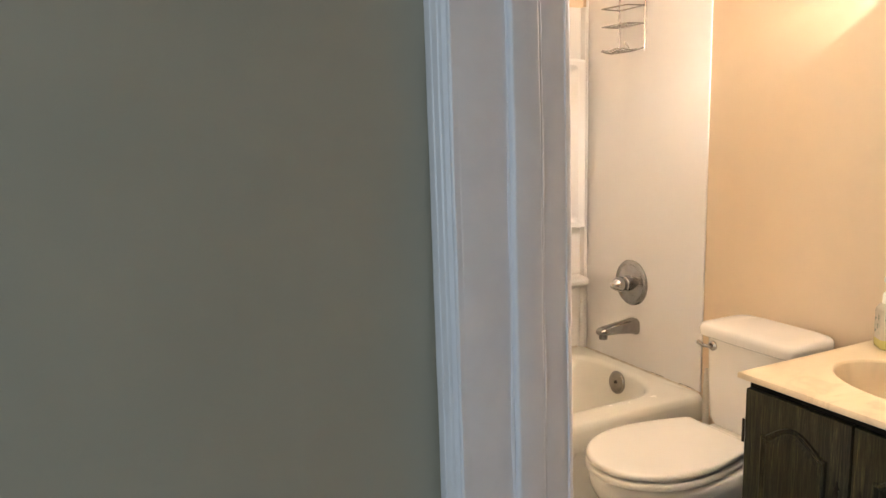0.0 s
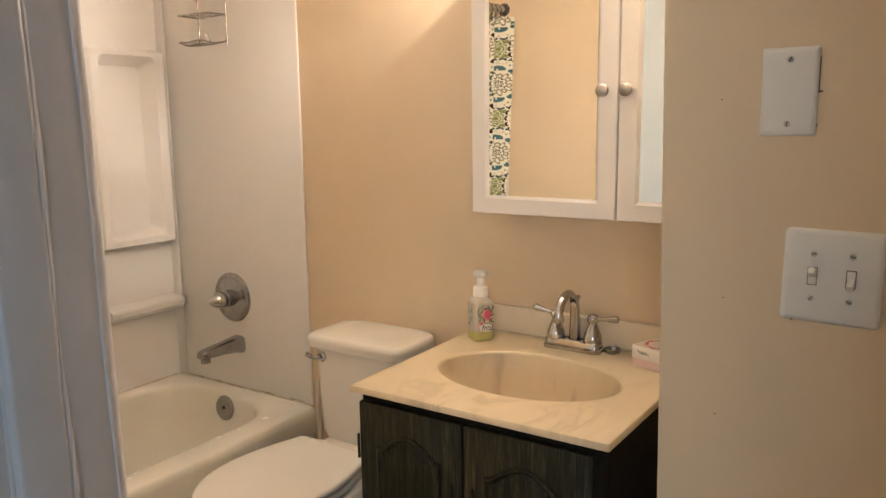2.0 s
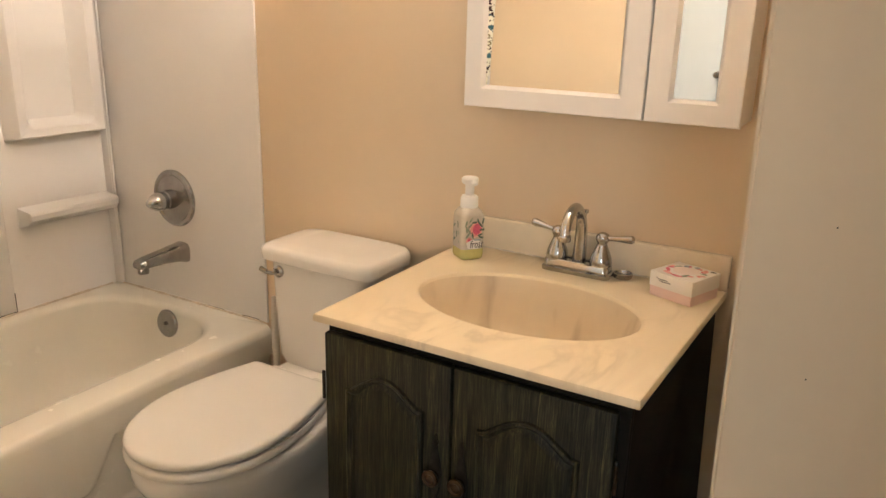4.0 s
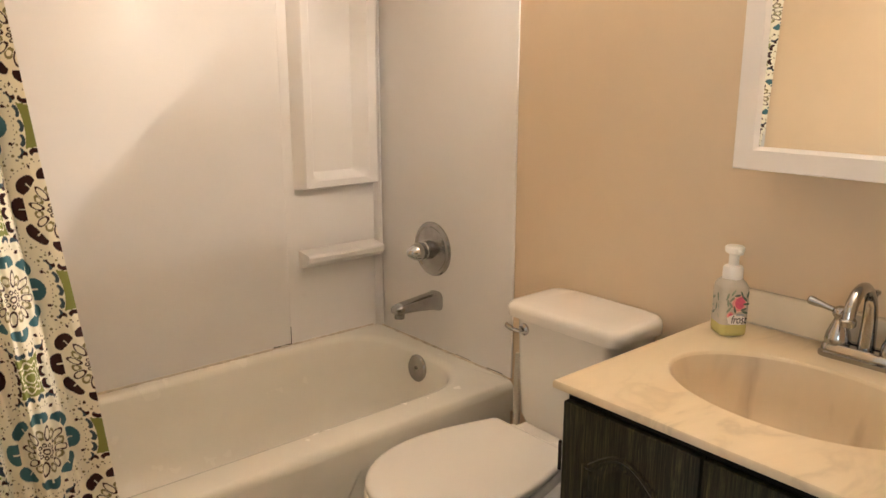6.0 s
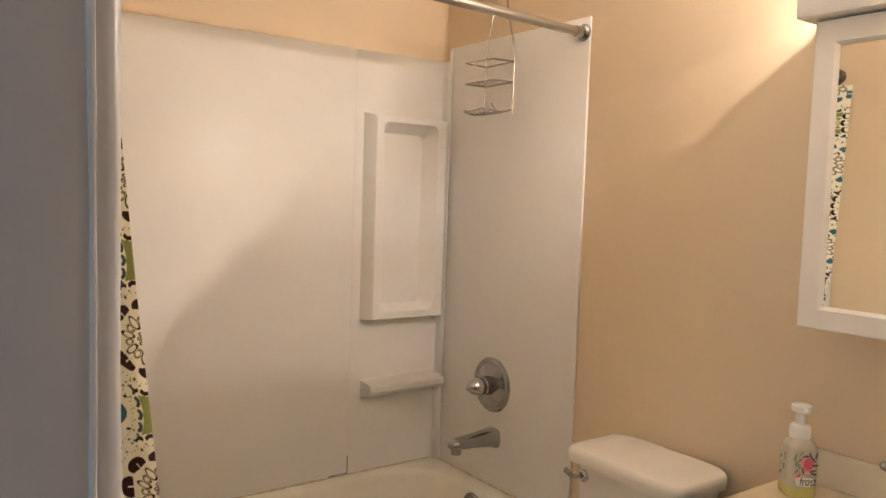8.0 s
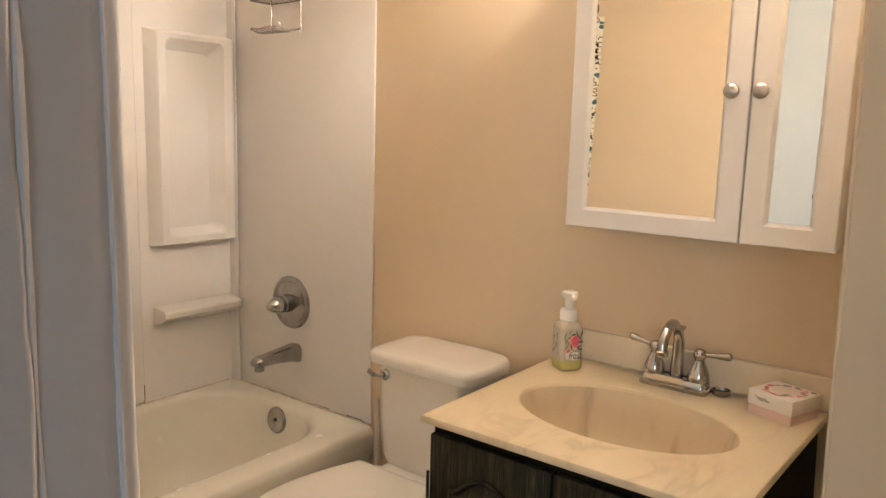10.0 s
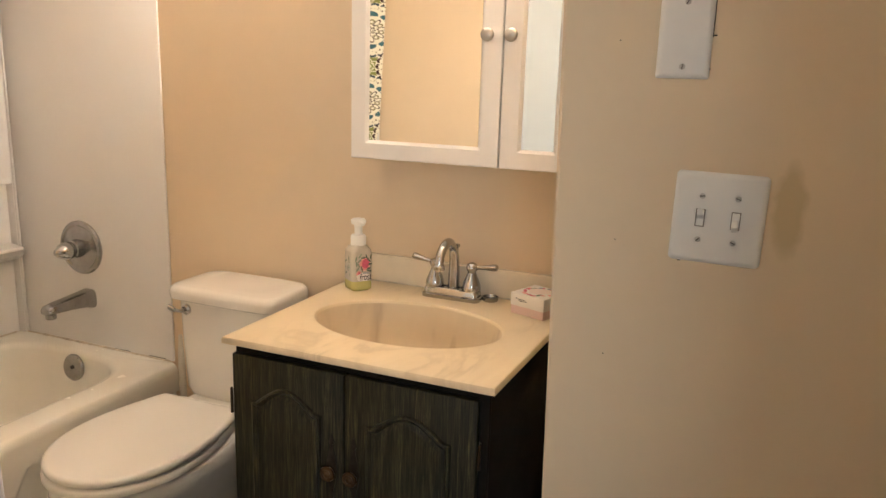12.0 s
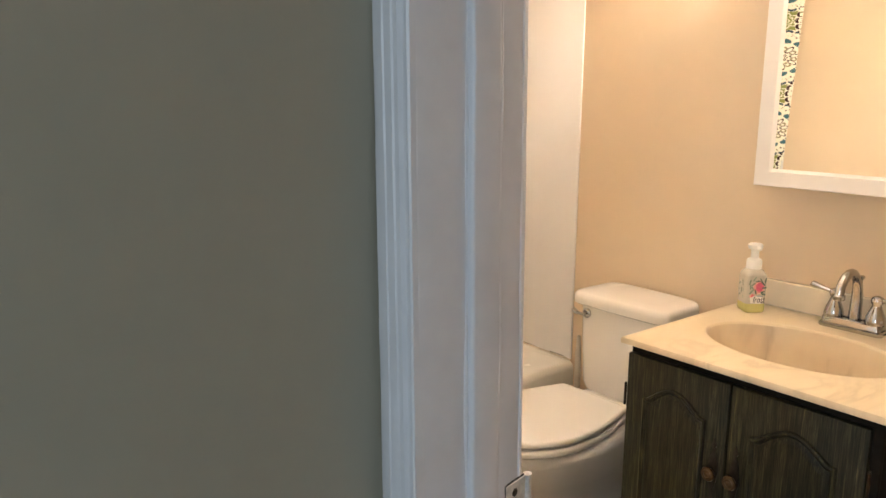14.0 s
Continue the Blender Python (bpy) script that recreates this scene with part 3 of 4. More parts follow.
def curtain_colours(u, v):
    """Printed medallions on cream: u across the cloth, v up, in metres."""
    out = np.empty(u.shape + (3,))
    out[:] = OLIVE
    pu, pv = 0.280, 0.310
    row = np.floor(v / (pv / 2))
    best = np.full(u.shape, 9.0)
    bu = np.zeros_like(u)
    bv = np.zeros_like(u)
    kind = np.zeros_like(u)
    for dr in (-1, 0, 1):
        rr = row + dr
        off = np.where((rr % 2) == 1, pu / 2, 0.0)
        cu = np.round((u - off) / pu) * pu + off
        cv = rr * pv / 2 + pv / 4
        d = np.hypot(u - cu, v - cv)
        m = d < best
        best = np.where(m, d, best)
        bu, bv = np.where(m, u - cu, bu), np.where(m, v - cv, bv)
        kind = np.where(m, rr % 2, kind)
    r, a = best, np.arctan2(bv, bu)

    def paint(mask, colour):
        out[mask] = colour
    R = 0.108

    def petals(n, rad, ra, rt, turn=0.0):
        k = np.round((a - turn) / (2 * np.pi / n)) * (2 * np.pi / n) + turn
        x = r * np.cos(a - k) - rad
        y = r * np.sin(a - k)
        return np.hypot(x / ra, y / rt), x, y
    # leaf drops, dots and a small scalloped flower on the olive ground
    cu = np.round(u / pu) * pu
    cv = np.round((v - pv / 4 - pv / 2) / pv) * pv + pv / 4 + pv / 2
    fu, fv = u - cu, v - cv
    fr, fa = np.hypot(fu, fv), np.arctan2(fv, fu)
    scal = 0.030 + 0.0038 * np.cos(9 * fa)
    paint((fr < scal) & (fr > scal - 0.0038), CREAM)
    paint((np.abs(fr - 0.018 - 0.0015 * np.cos(12 * fa)) < 0.0013) | (np.abs(fr - 0.010) < 0.0012), CREAM)
    for sx, sy, tilt in ((0.060, 0.022, 0.5), (0.060, -0.022, -0.5), (-0.060, 0.022, -0.5), (-0.060, -0.022, 0.5)):
        gx, gy = fu - sx, fv - sy
        ex = gx * math.cos(tilt) + gy * math.sin(tilt)
        ey = -gx * math.sin(tilt) + gy * math.cos(tilt)
        de = np.hypot(ex / 0.020, ey / 0.0085)
        paint((de < 1) & (de > 0.72), CREAM)
    paint(np.hypot((fu % 0.030) - 0.015, (fv % 0.026) - 0.013) < 0.0024, CREAM)
    two = np.where(kind[..., None] == 1, np.array(BROWN), np.array(TEAL))
    rim = np.where(kind[..., None] == 1, np.array(BROWN), np.array((0.05, 0.085, 0.11)))
    paint(r < R + 0.0095, CREAM)
    d1, x1, y1 = petals(26, R + 0.001, 0.0078, 0.0112)
    m1 = (d1 < 1) & (np.hypot((x1 + 0.0080) / 0.0085, y1 / 0.0095) > 0.86)
    out[m1] = rim[m1]
    gap, _, _ = petals(26, R - 0.0100, 0.0022, 0.0024, np.pi / 26)
    paint(gap < 1, KHAKI)
    dots, _, _ = petals(70, R - 0.0155, 0.0010, 0.0013)
    paint(dots < 1, BROWN)
    tri, _, _ = petals(8, R - 0.0195, 0.0034, 0.0030, np.pi / 8)
    paint(tri < 1, BROWN)
    d2, x2, y2 = petals(8, 0.0655, 0.0165, 0.0225)
    notch = (np.abs(y2) < 0.0016) & (x2 < 0.004)
    m2 = (d2 < 1) & ~notch & (x2 > -0.006)
    out[m2] = two[m2]
    d4, _, _ = petals(8, 0.036, 0.011, 0.0085, 0.2 + np.pi / 8)
    paint((d4 < 1) & (d4 > 0.5), KHAKI)
    d3, x3, y3 = petals(8, 0.038, 0.0165, 0.0072, 0.2)
    paint(d3 < 1.15, CREAM)
    paint((d3 < 1) & (d3 > 0.70), BROWN)
    d5, _, _ = petals(9, 0.014, 0.0046, 0.0040)
    paint(r < 0.020, CREAM)
    paint((d5 < 1) & (d5 > 0.45), BROWN)
    paint(r < 0.007, BROWN)
    paint(r < 0.004, CREAM)
    return out


def shower_curtain():
    t = thing("shower_curtain", (-0.69, -0.80, 1.80), "cream shower curtain with teal and olive medallion print", "shower curtain")
    nu, nv = 380, 950
    z_top, z_bot = 1.826, 0.20
    s = np.linspace(0, 1, nu)
    h = np.linspace(0, 1, nv)
    S, H = np.meshgrid(s, h)
    Zc = z_bot + H * (z_top - z_bot)
    y_near = -0.945
    y_far = np.interp(Zc[:, 0], [0.2, 0.75, 1.17, 1.55, 1.80], [-0.555, -0.602, -0.648, -0.684, -0.705])[:, None]
    Y = y_near + (y_far - y_near) * S
    folds = 3.1
    amp = 0.012 + 0.028 * H
    ph = 2 * math.pi * folds * (S ** 0.95) + 0.5 * np.sin(3 * H) + 0.3
    X = RX + amp * np.sin(ph) + 0.007 * np.sin(2.3 * ph + 4 * H) * H + 0.025 * (1 - H) + (0.035 + 0.070 * H) * (1 - S) ** 3
    X = X + 0.007 * np.sin(4.3 * ph + 2.0 * H) * 4 * S * (1 - S)
    Y = Y + 0.010 * np.sin(2 * ph + 1.0) * (1 - S)
    co = np.stack([X, Y, Zc], -1).reshape(-1, 3)
    idx = np.arange(nu * nv).reshape(nv, nu)
    faces = np.stack([idx[:-1, :-1], idx[:-1, 1:], idx[1:, 1:], idx[1:, :-1]], -1).reshape(-1, 4)
    me = bpy.data.meshes.new("cloth")
    me.from_pydata(co.tolist(), [], faces.tolist())
    mid = nv // 3
    run = np.concatenate([[0], np.cumsum(np.hypot(np.diff(X[mid]), np.diff(Y[mid])))])
    cloth_u = np.repeat((run[-1] - run)[None, :], nv, 0)
    cols = curtain_colours(0.88 * cloth_u + 0.150, Zc + 0.0955).reshape(-1, 3)
    at = me.color_attributes.new("print", 'FLOAT_COLOR', 'POINT')
    at.data.foreach_set("color", np.concatenate([cols, np.ones((len(cols), 1))], 1).astype(np.float32).ravel())
    me.polygons.foreach_set("use_smooth", [True] * len(me.polygons))
    m = material("printed_cotton", CREAM, 0.85, 0, 0.2)
    nt, b = nodes_of(m)
    an = nt.nodes.new("ShaderNodeAttribute")
    an.attribute_name = "print"
    nt.links.new(an.outputs["Color"], b.inputs["Base Color"])
    n = noise_tex(nt, 700, 2)
    bump_on(nt, b, n.outputs[0], 0.25, 0.0005)
    me.materials.append(m)
    ob = new("cloth", me)
    ob.parent = t
    ob.matrix_parent_inverse = Matrix.Translation(t.location).inverted()
    # clear liner hanging inside the tub
    bm = bmesh.new()
    cols_ = []
    for i in range(40):
        q = i / 39
        cols_.append([(RX - 0.050 + 0.014 * math.sin(q * 34) + 0.155 * (1 - q) ** 4, -0.945 + q * (0.285 - 0.05 * k / 9), 0.45 + (1.79 - 0.45) * k / 9) for k in range(10)])
    rings(bm, cols_, False, False, cyclic=False)
    part("liner", bm, material("clear_vinyl", (0.75, 0.75, 0.73), 0.12), t, "crinkled pale vinyl liner", 80)
    for k in range(7):
        cy = -0.93 + 0.036 * k
        rx = RF + (RX - RF) * (cy - FRONT) / (BACK - FRONT)
        pts = [(rx + 0.027 * math.sin(a), cy + 0.003 * math.sin(2 * a), RZ + 0.002 + 0.030 * math.cos(a)) for a in np.linspace(0, 2 * math.pi, 20)]
        part("ring", tube(pts, 0.0022, 6), M_CHROME, t, "metal curtain ring")


shower_curtain()


def shower_caddy():
    t = thing("shower_caddy", (-1.065, BACK - 0.02, 1.65), "hanging chrome wire shower caddy with three tiers", "shower caddy")
    yb, xl, xr = BACK - 0.018, -1.135, -0.992
    R_ = 0.0027
    for xs, xn in ((xl, -1.11), (xr, -1.025)):
        part("upright", tube(curve_points([(xs, yb, 1.640), (xs, yb, 1.75), (xs, yb, 1.835), (xn, yb, 1.95), (xn * 0.6 - 1.066 * 0.4, yb, 2.02), (-1.066, BACK - 0.004, 2.06)], 5), R_, 8), M_STEEL, t)
    for z, dep in ((1.800, 0.085), (1.735, 0.085)):
        bm = bmesh.new()
        tube([(xl, yb, z), (xl, yb - dep, z + (0.0 if z < 1.78 else 0.002)), (xr, yb - dep, z), (xr, yb, z + 0.002), (xl, yb, z)], R_, 8, bm=bm)
        tier = part("tier", bm, M_STEEL, t)
        if z < 1.78:
            for k in range(1, 6):
                x = xl + (xr - xl) * k / 6
                part("wire", tube([(x, yb, z), (x, yb - dep, z)], 0.0014, 6), M_STEEL, tier)
    bm = bmesh.new()
    zb = 1.650
    tube(curve_points([(xl, yb, zb), (xl, yb - 0.05, zb - 0.012), (xl + 0.02, yb - 0.10, zb - 0.004), (-1.066, yb - 0.11, zb - 0.010), (xr - 0.02, yb - 0.10, zb - 0.004), (xr, yb - 0.05, zb - 0.012), (xr, yb, zb)], 6), R_, 8, bm=bm)
    dish = part("soap_dish", bm, M_STEEL, t, "bent wire soap dish")
    for k in range(1, 7):
        x = xl + (xr - xl) * k / 7
        part("wire", tube(curve_points([(x, yb, zb), (x, yb - 0.05, zb - 0.016), (x, yb - 0.105, zb - 0.008)], 4), 0.0014, 6), M_STEEL, dish)
    part("hook", tube(curve_points([(xr - 0.05, yb - 0.03, zb), (xr - 0.052, yb - 0.04, zb + 0.012), (xr - 0.056, yb - 0.045, zb + 0.022)], 4), R_, 8), M_STEEL, dish)


shower_caddy()


# ---------------- toilet ----------------
def seat_outline(grow, z, n=25, back=0.300, front=-0.160, cx=-0.318):
    """Elongated seat plan: straight at the hinge, round in front; grow widens or shrinks it."""
    k = 1 + grow / 0.178
    cy = 0.06
    right = []
    for i in range(n):
        q = i / (n - 1)
        if q < 0.42:
            u = q / 0.42
            right.append((0.128 + 0.048 * math.sin(u * math.pi / 2), back - (back - cy) * u))
        else:
            a = (q - 0.42) / 0.58 * math.pi / 2
            right.append((0.176 * math.cos(a) ** 0.92 if a < 1.57 else 0.0, cy - (cy - front) * math.sin(a)))
    right = [(0.118, back + 0.004)] + right
    pts = [(cx + w * k, cy + (y - cy) * k, z) for w, y in right] + [(cx - w * k, cy + (y - cy) * k, z) for w, y in right[::-1][1:]]
    return pts


def toilet():
    t = thing("toilet", (-0.318, 0.15, 0), "white two-piece toilet with closed lid", "toilet")
    part("lid", rings(bmesh.new(), [seat_outline(-0.004, 0.424), seat_outline(0.0, 0.427), seat_outline(0.001, 0.436), seat_outline(-0.0015, 0.4415), seat_outline(-0.006, 0.444), seat_outline(-0.012, 0.4448), seat_outline(-0.05, 0.4454), seat_outline(-0.11, 0.446), seat_outline(-0.172, 0.4463)]), M_SEAT, t, "closed off-white plastic lid", 50)
    part("seat", rings(bmesh.new(), [seat_outline(-0.004, 0.398), seat_outline(0.002, 0.401), seat_outline(0.003, 0.412), seat_outline(-0.002, 0.419), seat_outline(-0.02, 0.420)]), M_SEAT, t, "off-white plastic seat", 50)

    def bowl(gx, y0, y1, z, p=1.0):
        cx, cy, hy = -0.318, (y0 + y1) / 2, (y1 - y0) / 2
        return [(cx + gx * math.copysign(abs(math.cos(a)) ** p, math.cos(a)), cy + hy * math.sin(a), z) for a in np.linspace(0, 2 * math.pi, 40, endpoint=False)]
    part("bowl", rings(bmesh.new(), [bowl(0.105, -0.02, 0.46, 0.0, .7), bowl(0.108, -0.02, 0.46, 0.012, .7), bowl(0.100, 0.0, 0.45, 0.05, .8), bowl(0.096, 0.01, 0.45, 0.12), bowl(0.112, -0.02, 0.45, 0.19), bowl(0.148, -0.085, 0.44, 0.26),
                                  bowl(0.174, -0.140, 0.43, 0.32), bowl(0.182, -0.160, 0.42, 0.36), bowl(0.180, -0.160, 0.42, 0.385), bowl(0.170, -0.150, 0.41, 0.394), bowl(0.10, -0.06, 0.35, 0.3945)]), M_CHINA, t, "glossy china bowl", 55)
    part("shelf", block(-0.445, -0.190, 0.310, 0.570, 0.34, 0.402, 0.018, 3), M_CHINA, t)
    for sx in (-0.385, -0.250):
        part("seat_hinge", block(sx - 0.022, sx + 0.022, 0.298, 0.328, 0.40, 0.432, 0.006, 3), M_SEAT, t)
    def bowed(loop):
        """Push the front of an outline out into a shallow curve."""
        return [(x, y - 0.006 * max(0.0, 1 - ((x + 0.315) / 0.19) ** 2) * (y < 0.46), z) for x, y, z in loop]

    def fine(loop):
        """Add points along the long straight runs so that they can curve."""
        out = []
        for p, q in zip(loop, loop[1:] + loop[:1]):
            k = 10 if abs(p[0] - q[0]) > 0.15 else 1
            out += [tuple(a + (b - a) * i / k for a, b in zip(p, q)) for i in range(k)]
        return out
    lp = [round_rect(-0.474 + d, -0.156 - d, 0.391 + d * 0.5, 0.585, 0.035, z, 5) for d, z in ((0.048, 0.3985), (0.022, 0.404), (0.011, 0.426), (0.004, 0.56), (0.0, 0.69))]
    lp = [bowed(fine(list(q))) for q in lp]
    part("tank", rings(bmesh.new(), lp), M_CHINA, t, "glossy china tank", 45)
    lid = [round_rect(-0.500 + d, -0.136 - d, 0.379 + d, 0.582, 0.034, z, 7) for d, z in ((0.010, 0.690), (0.0, 0.695), (-0.002, 0.714), (0.001, 0.725), (0.007, 0.731), (0.016, 0.7335), (0.06, 0.7345))]
    lid = [bowed(fine(list(q))) for q in lid]
    part("tank_lid", rings(bmesh.new(), lid), M_CHINA, t, "china tank lid", 50)
    lever = part("flush_lever", lathe([(0.016, 0), (0.016, 0.005), (0.010, 0.010), (0, 0.010)], pose(-0.432, 0.3870, 0.667, 90, 0, 0), 20), M_CHROME, t, "chrome flush lever")
    part("arm", tube(curve_points([(-0.432, 0.379, 0.667), (-0.433, 0.366, 0.667), (-0.448, 0.357, 0.671), (-0.466, 0.354, 0.678)], 5), [0.006] * 10 + [0.009] * 6, 10, flat=0.7), M_CHROME, lever)
    return t


toilet()
brush = thing("toilet_brush", (-0.565, 0.505, 0), "thin pale toilet brush standing behind toilet", "toilet brush")
part("handle", tube([(-0.565, 0.505, 0.26), (-0.567, 0.506, 0.40), (-0.569, 0.507, 0.47), (-0.570, 0.508, 0.530)], [0.009, 0.011, 0.0095, 0.006], 10), material("ivory_plastic", (0.74, 0.68, 0.58), 0.4), brush)
part("holder", lathe([(0.045, 0), (0.047, 0.004), (0.038, 0.12), (0.030, 0.22), (0.012, 0.27), (0, 0.27)], pose(-0.565, 0.505, 0), 20), material("brown_holder", (0.10, 0.055, 0.03), 0.4), brush)


# ---------------- vanity ----------------
def arch_top(x0, x1, zs, za):
    """Outline of an arched raised panel's top: shoulder, then a rise."""
    w = x1 - x0
    pts = []
    for k in range(15):
        q = k / 14
        pts.append((x0 + w * q, zs + (za - zs) * (0.5 - 0.5 * math.cos(2 * math.pi * min(max((q - 0.06) / 0.88, 0), 1))) ** 0.55))
    return pts


def vanity_door(t, x0, x1, z0, z1, y, knob_x, hinge_x, face_hinge):
    d = part("door", block(x0, x1, y, y + 0.018, z0, z1, 0.004, 2), M_WOOD, t, "dark green-brown oak door with arched panel")
    px0, px1, pz0, pz1 = x0 + 0.050, x1 - 0.052, z0 + 0.06, z1 - 0.100

    def outline(inset, yy):
        top = arch_top(px0 + inset, px1 - inset, pz1 - inset, pz1 + 0.042 - inset)
        return [(px0 + inset, yy, pz0 + inset), *[(a, yy, b) for a, b in top], (px1 - inset, yy, pz0 + inset)]
    lp = [outline(0.0, y + 0.001), outline(0.002, y - 0.0055), outline(0.006, y - 0.0070), outline(0.010, y - 0.0035), outline(0.013, y - 0.0008), outline(0.024, y - 0.0050), outline(0.028, y - 0.0052)]
    part("panel", rings(bmesh.new(), lp, close_start=False), M_WOOD, d, "arched raised panel", 25)
    zk = 0.520
    pl = part("pull_plate", rings(bmesh.new(), [[(knob_x + w * sx, yy, z) for sx in (-1, 1)] + [(knob_x + w * sx, yy - 0.003, z) for sx in (1, -1)] for z, w, yy in
              ((0.438, 0.001, y), (0.446, 0.004, y), (0.452, 0.0025, y), (0.460, 0.006, y), (0.470, 0.003, y), (0.492, 0.009, y), (zk, 0.014, y), (0.548, 0.009, y), (0.570, 0.004, y), (0.578, 0.003, y), (0.584, 0.007, y), (0.592, 0.003, y), (0.602, 0.001, y))]), M_IRON, d, "antique finial backplate")
    part("knob", lathe([(0.006, 0), (0.006, 0.010), (0.014, 0.013), (0.017, 0.018), (0.016, 0.021), (0.011, 0.0225), (0.009, 0.0215), (0.005, 0.024), (0, 0.0245)], pose(knob_x, y - 0.002, zk, 90, 0, 0), 24), M_BRASS, pl, "ringed antique brass knob")
    for hz in (0.625, 0.190):
        h = part("hinge", tube([(hinge_x, y - 0.002, hz - 0.026), (hinge_x, y - 0.002, hz + 0.026)], 0.0032 if face_hinge else 0.0034, 10), M_BRASS if face_hinge else M_IRON, d, "dark metal hinge")
        part("finial", lathe([(0.0025, 0), (0.004, 0.003), (0.002, 0.007), (0, 0.008)], pose(hinge_x, y - 0.002, hz + 0.026), 10), M_IRON, h)
    return d


def vanity():
    t = thing("vanity_cabinet", (0.31, 0.29, 0), "dark green-stained oak vanity with two arched doors", "vanity")
    part("side", block(0.020, 0.036, 0.046, 0.590, 0.09, 0.758, 0.001), M_WOODDARK, t, "dark side panel")
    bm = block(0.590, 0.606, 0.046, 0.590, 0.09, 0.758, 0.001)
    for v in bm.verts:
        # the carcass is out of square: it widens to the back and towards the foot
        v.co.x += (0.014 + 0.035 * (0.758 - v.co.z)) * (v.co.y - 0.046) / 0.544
    part("side", bm, M_WOODDARK, t, "dark side panel")
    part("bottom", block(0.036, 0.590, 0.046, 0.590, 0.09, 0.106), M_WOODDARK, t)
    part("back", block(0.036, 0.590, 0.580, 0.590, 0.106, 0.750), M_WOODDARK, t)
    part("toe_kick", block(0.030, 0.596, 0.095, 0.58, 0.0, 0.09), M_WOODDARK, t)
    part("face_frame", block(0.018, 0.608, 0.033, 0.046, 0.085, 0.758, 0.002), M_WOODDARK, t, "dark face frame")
    vanity_door(t, 0.020, 0.297, 0.11, 0.737, 0.016, 0.271, 0.0185, False)
    vanity_door(t, 0.301, 0.590, 0.11, 0.737, 0.016, 0.324, 0.597, True)


vanity()


def vanity_top():
    t = thing("countertop", (0.32, 0.3, 0.758), "cream cultured marble vanity top with oval basin", "countertop")
    x0, x1, y0, y1, z = 0.003, 0.640, 0.005, BACK - 0.004, 0.775
    cx, cy, ra, rb = 0.314, 0.281, 0.230, 0.155
    n = 72

    def oval(k, zz, dy=0.0):
        return [(cx + ra * k * math.cos(a), cy + dy + rb * k * math.sin(a), zz) for a in np.linspace(0, 2 * math.pi, n, endpoint=False)]

    def rect(inset, zz):
        out = []
        for a in np.linspace(0, 2 * math.pi, n, endpoint=False):
            c, s_ = math.cos(a), math.sin(a)
            hx1, hx0, hy1, hy0 = x1 - inset - cx, cx - x0 - inset, y1 - inset - cy, cy - y0 - inset
            k = min((hx1 if c > 0 else hx0) / max(abs(c), 1e-6), (hy1 if s_ > 0 else hy0) / max(abs(s_), 1e-6))
            out.append([cx + k * c, cy + k * s_, zz])
        for qx, qy in ((x0 + inset, y0 + inset), (x1 - inset, y0 + inset), (x0 + inset, y1 - inset), (x1 - inset, y1 - inset)):
            j = min(range(n), key=lambda i: (out[i][0] - qx) ** 2 + (out[i][1] - qy) ** 2)
            out[j][0], out[j][1] = qx, qy
        return [(p[0] - 0.015 * (1 - p[1] / y1) * (p[0] > 0.5), p[1], p[2]) for p in out]
    lps = [rect(0.004, 0.758), rect(0.0, 0.760), rect(0.0, 0.770), rect(0.002, 0.7738), rect(0.006, z), oval(1.012, z), oval(1.0, z - 0.0015), oval(0.988, z - 0.006)]
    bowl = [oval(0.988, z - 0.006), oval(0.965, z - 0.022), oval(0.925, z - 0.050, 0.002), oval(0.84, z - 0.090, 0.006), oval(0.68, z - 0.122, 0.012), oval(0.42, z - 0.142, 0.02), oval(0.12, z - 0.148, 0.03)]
    part("slab", rings(bmesh.new(), lps, close_start=False, close_end=False), M_MARBLE, t, "", 28)
    part("bowl", rings(bmesh.new(), bowl, close_start=False), M_BOWL, t, "oval bowl in streaked marble with shade painted in", 60)
    part("drain", lathe([(0.022, 0), (0.022, 0.003), (0.014, 0.004), (0, 0.004)], pose(cx, cy + 0.03, z - 0.148), 24), M_CHROME, t, "chrome drain ring")
    part("backsplash", block(0.002, 0.640, BACK - 0.026, BACK - 0.002, 0.7755, 0.850, 0.004, 2), M_SPLASH, t, "pale marble backsplash")
    part("caulk", caulk_line([(x, BACK - 0.0275, 0.777) for x in np.linspace(0.05, 0.62, 50)], 0.002, 8), M_CAULK, t)
    return t


vanity_top()


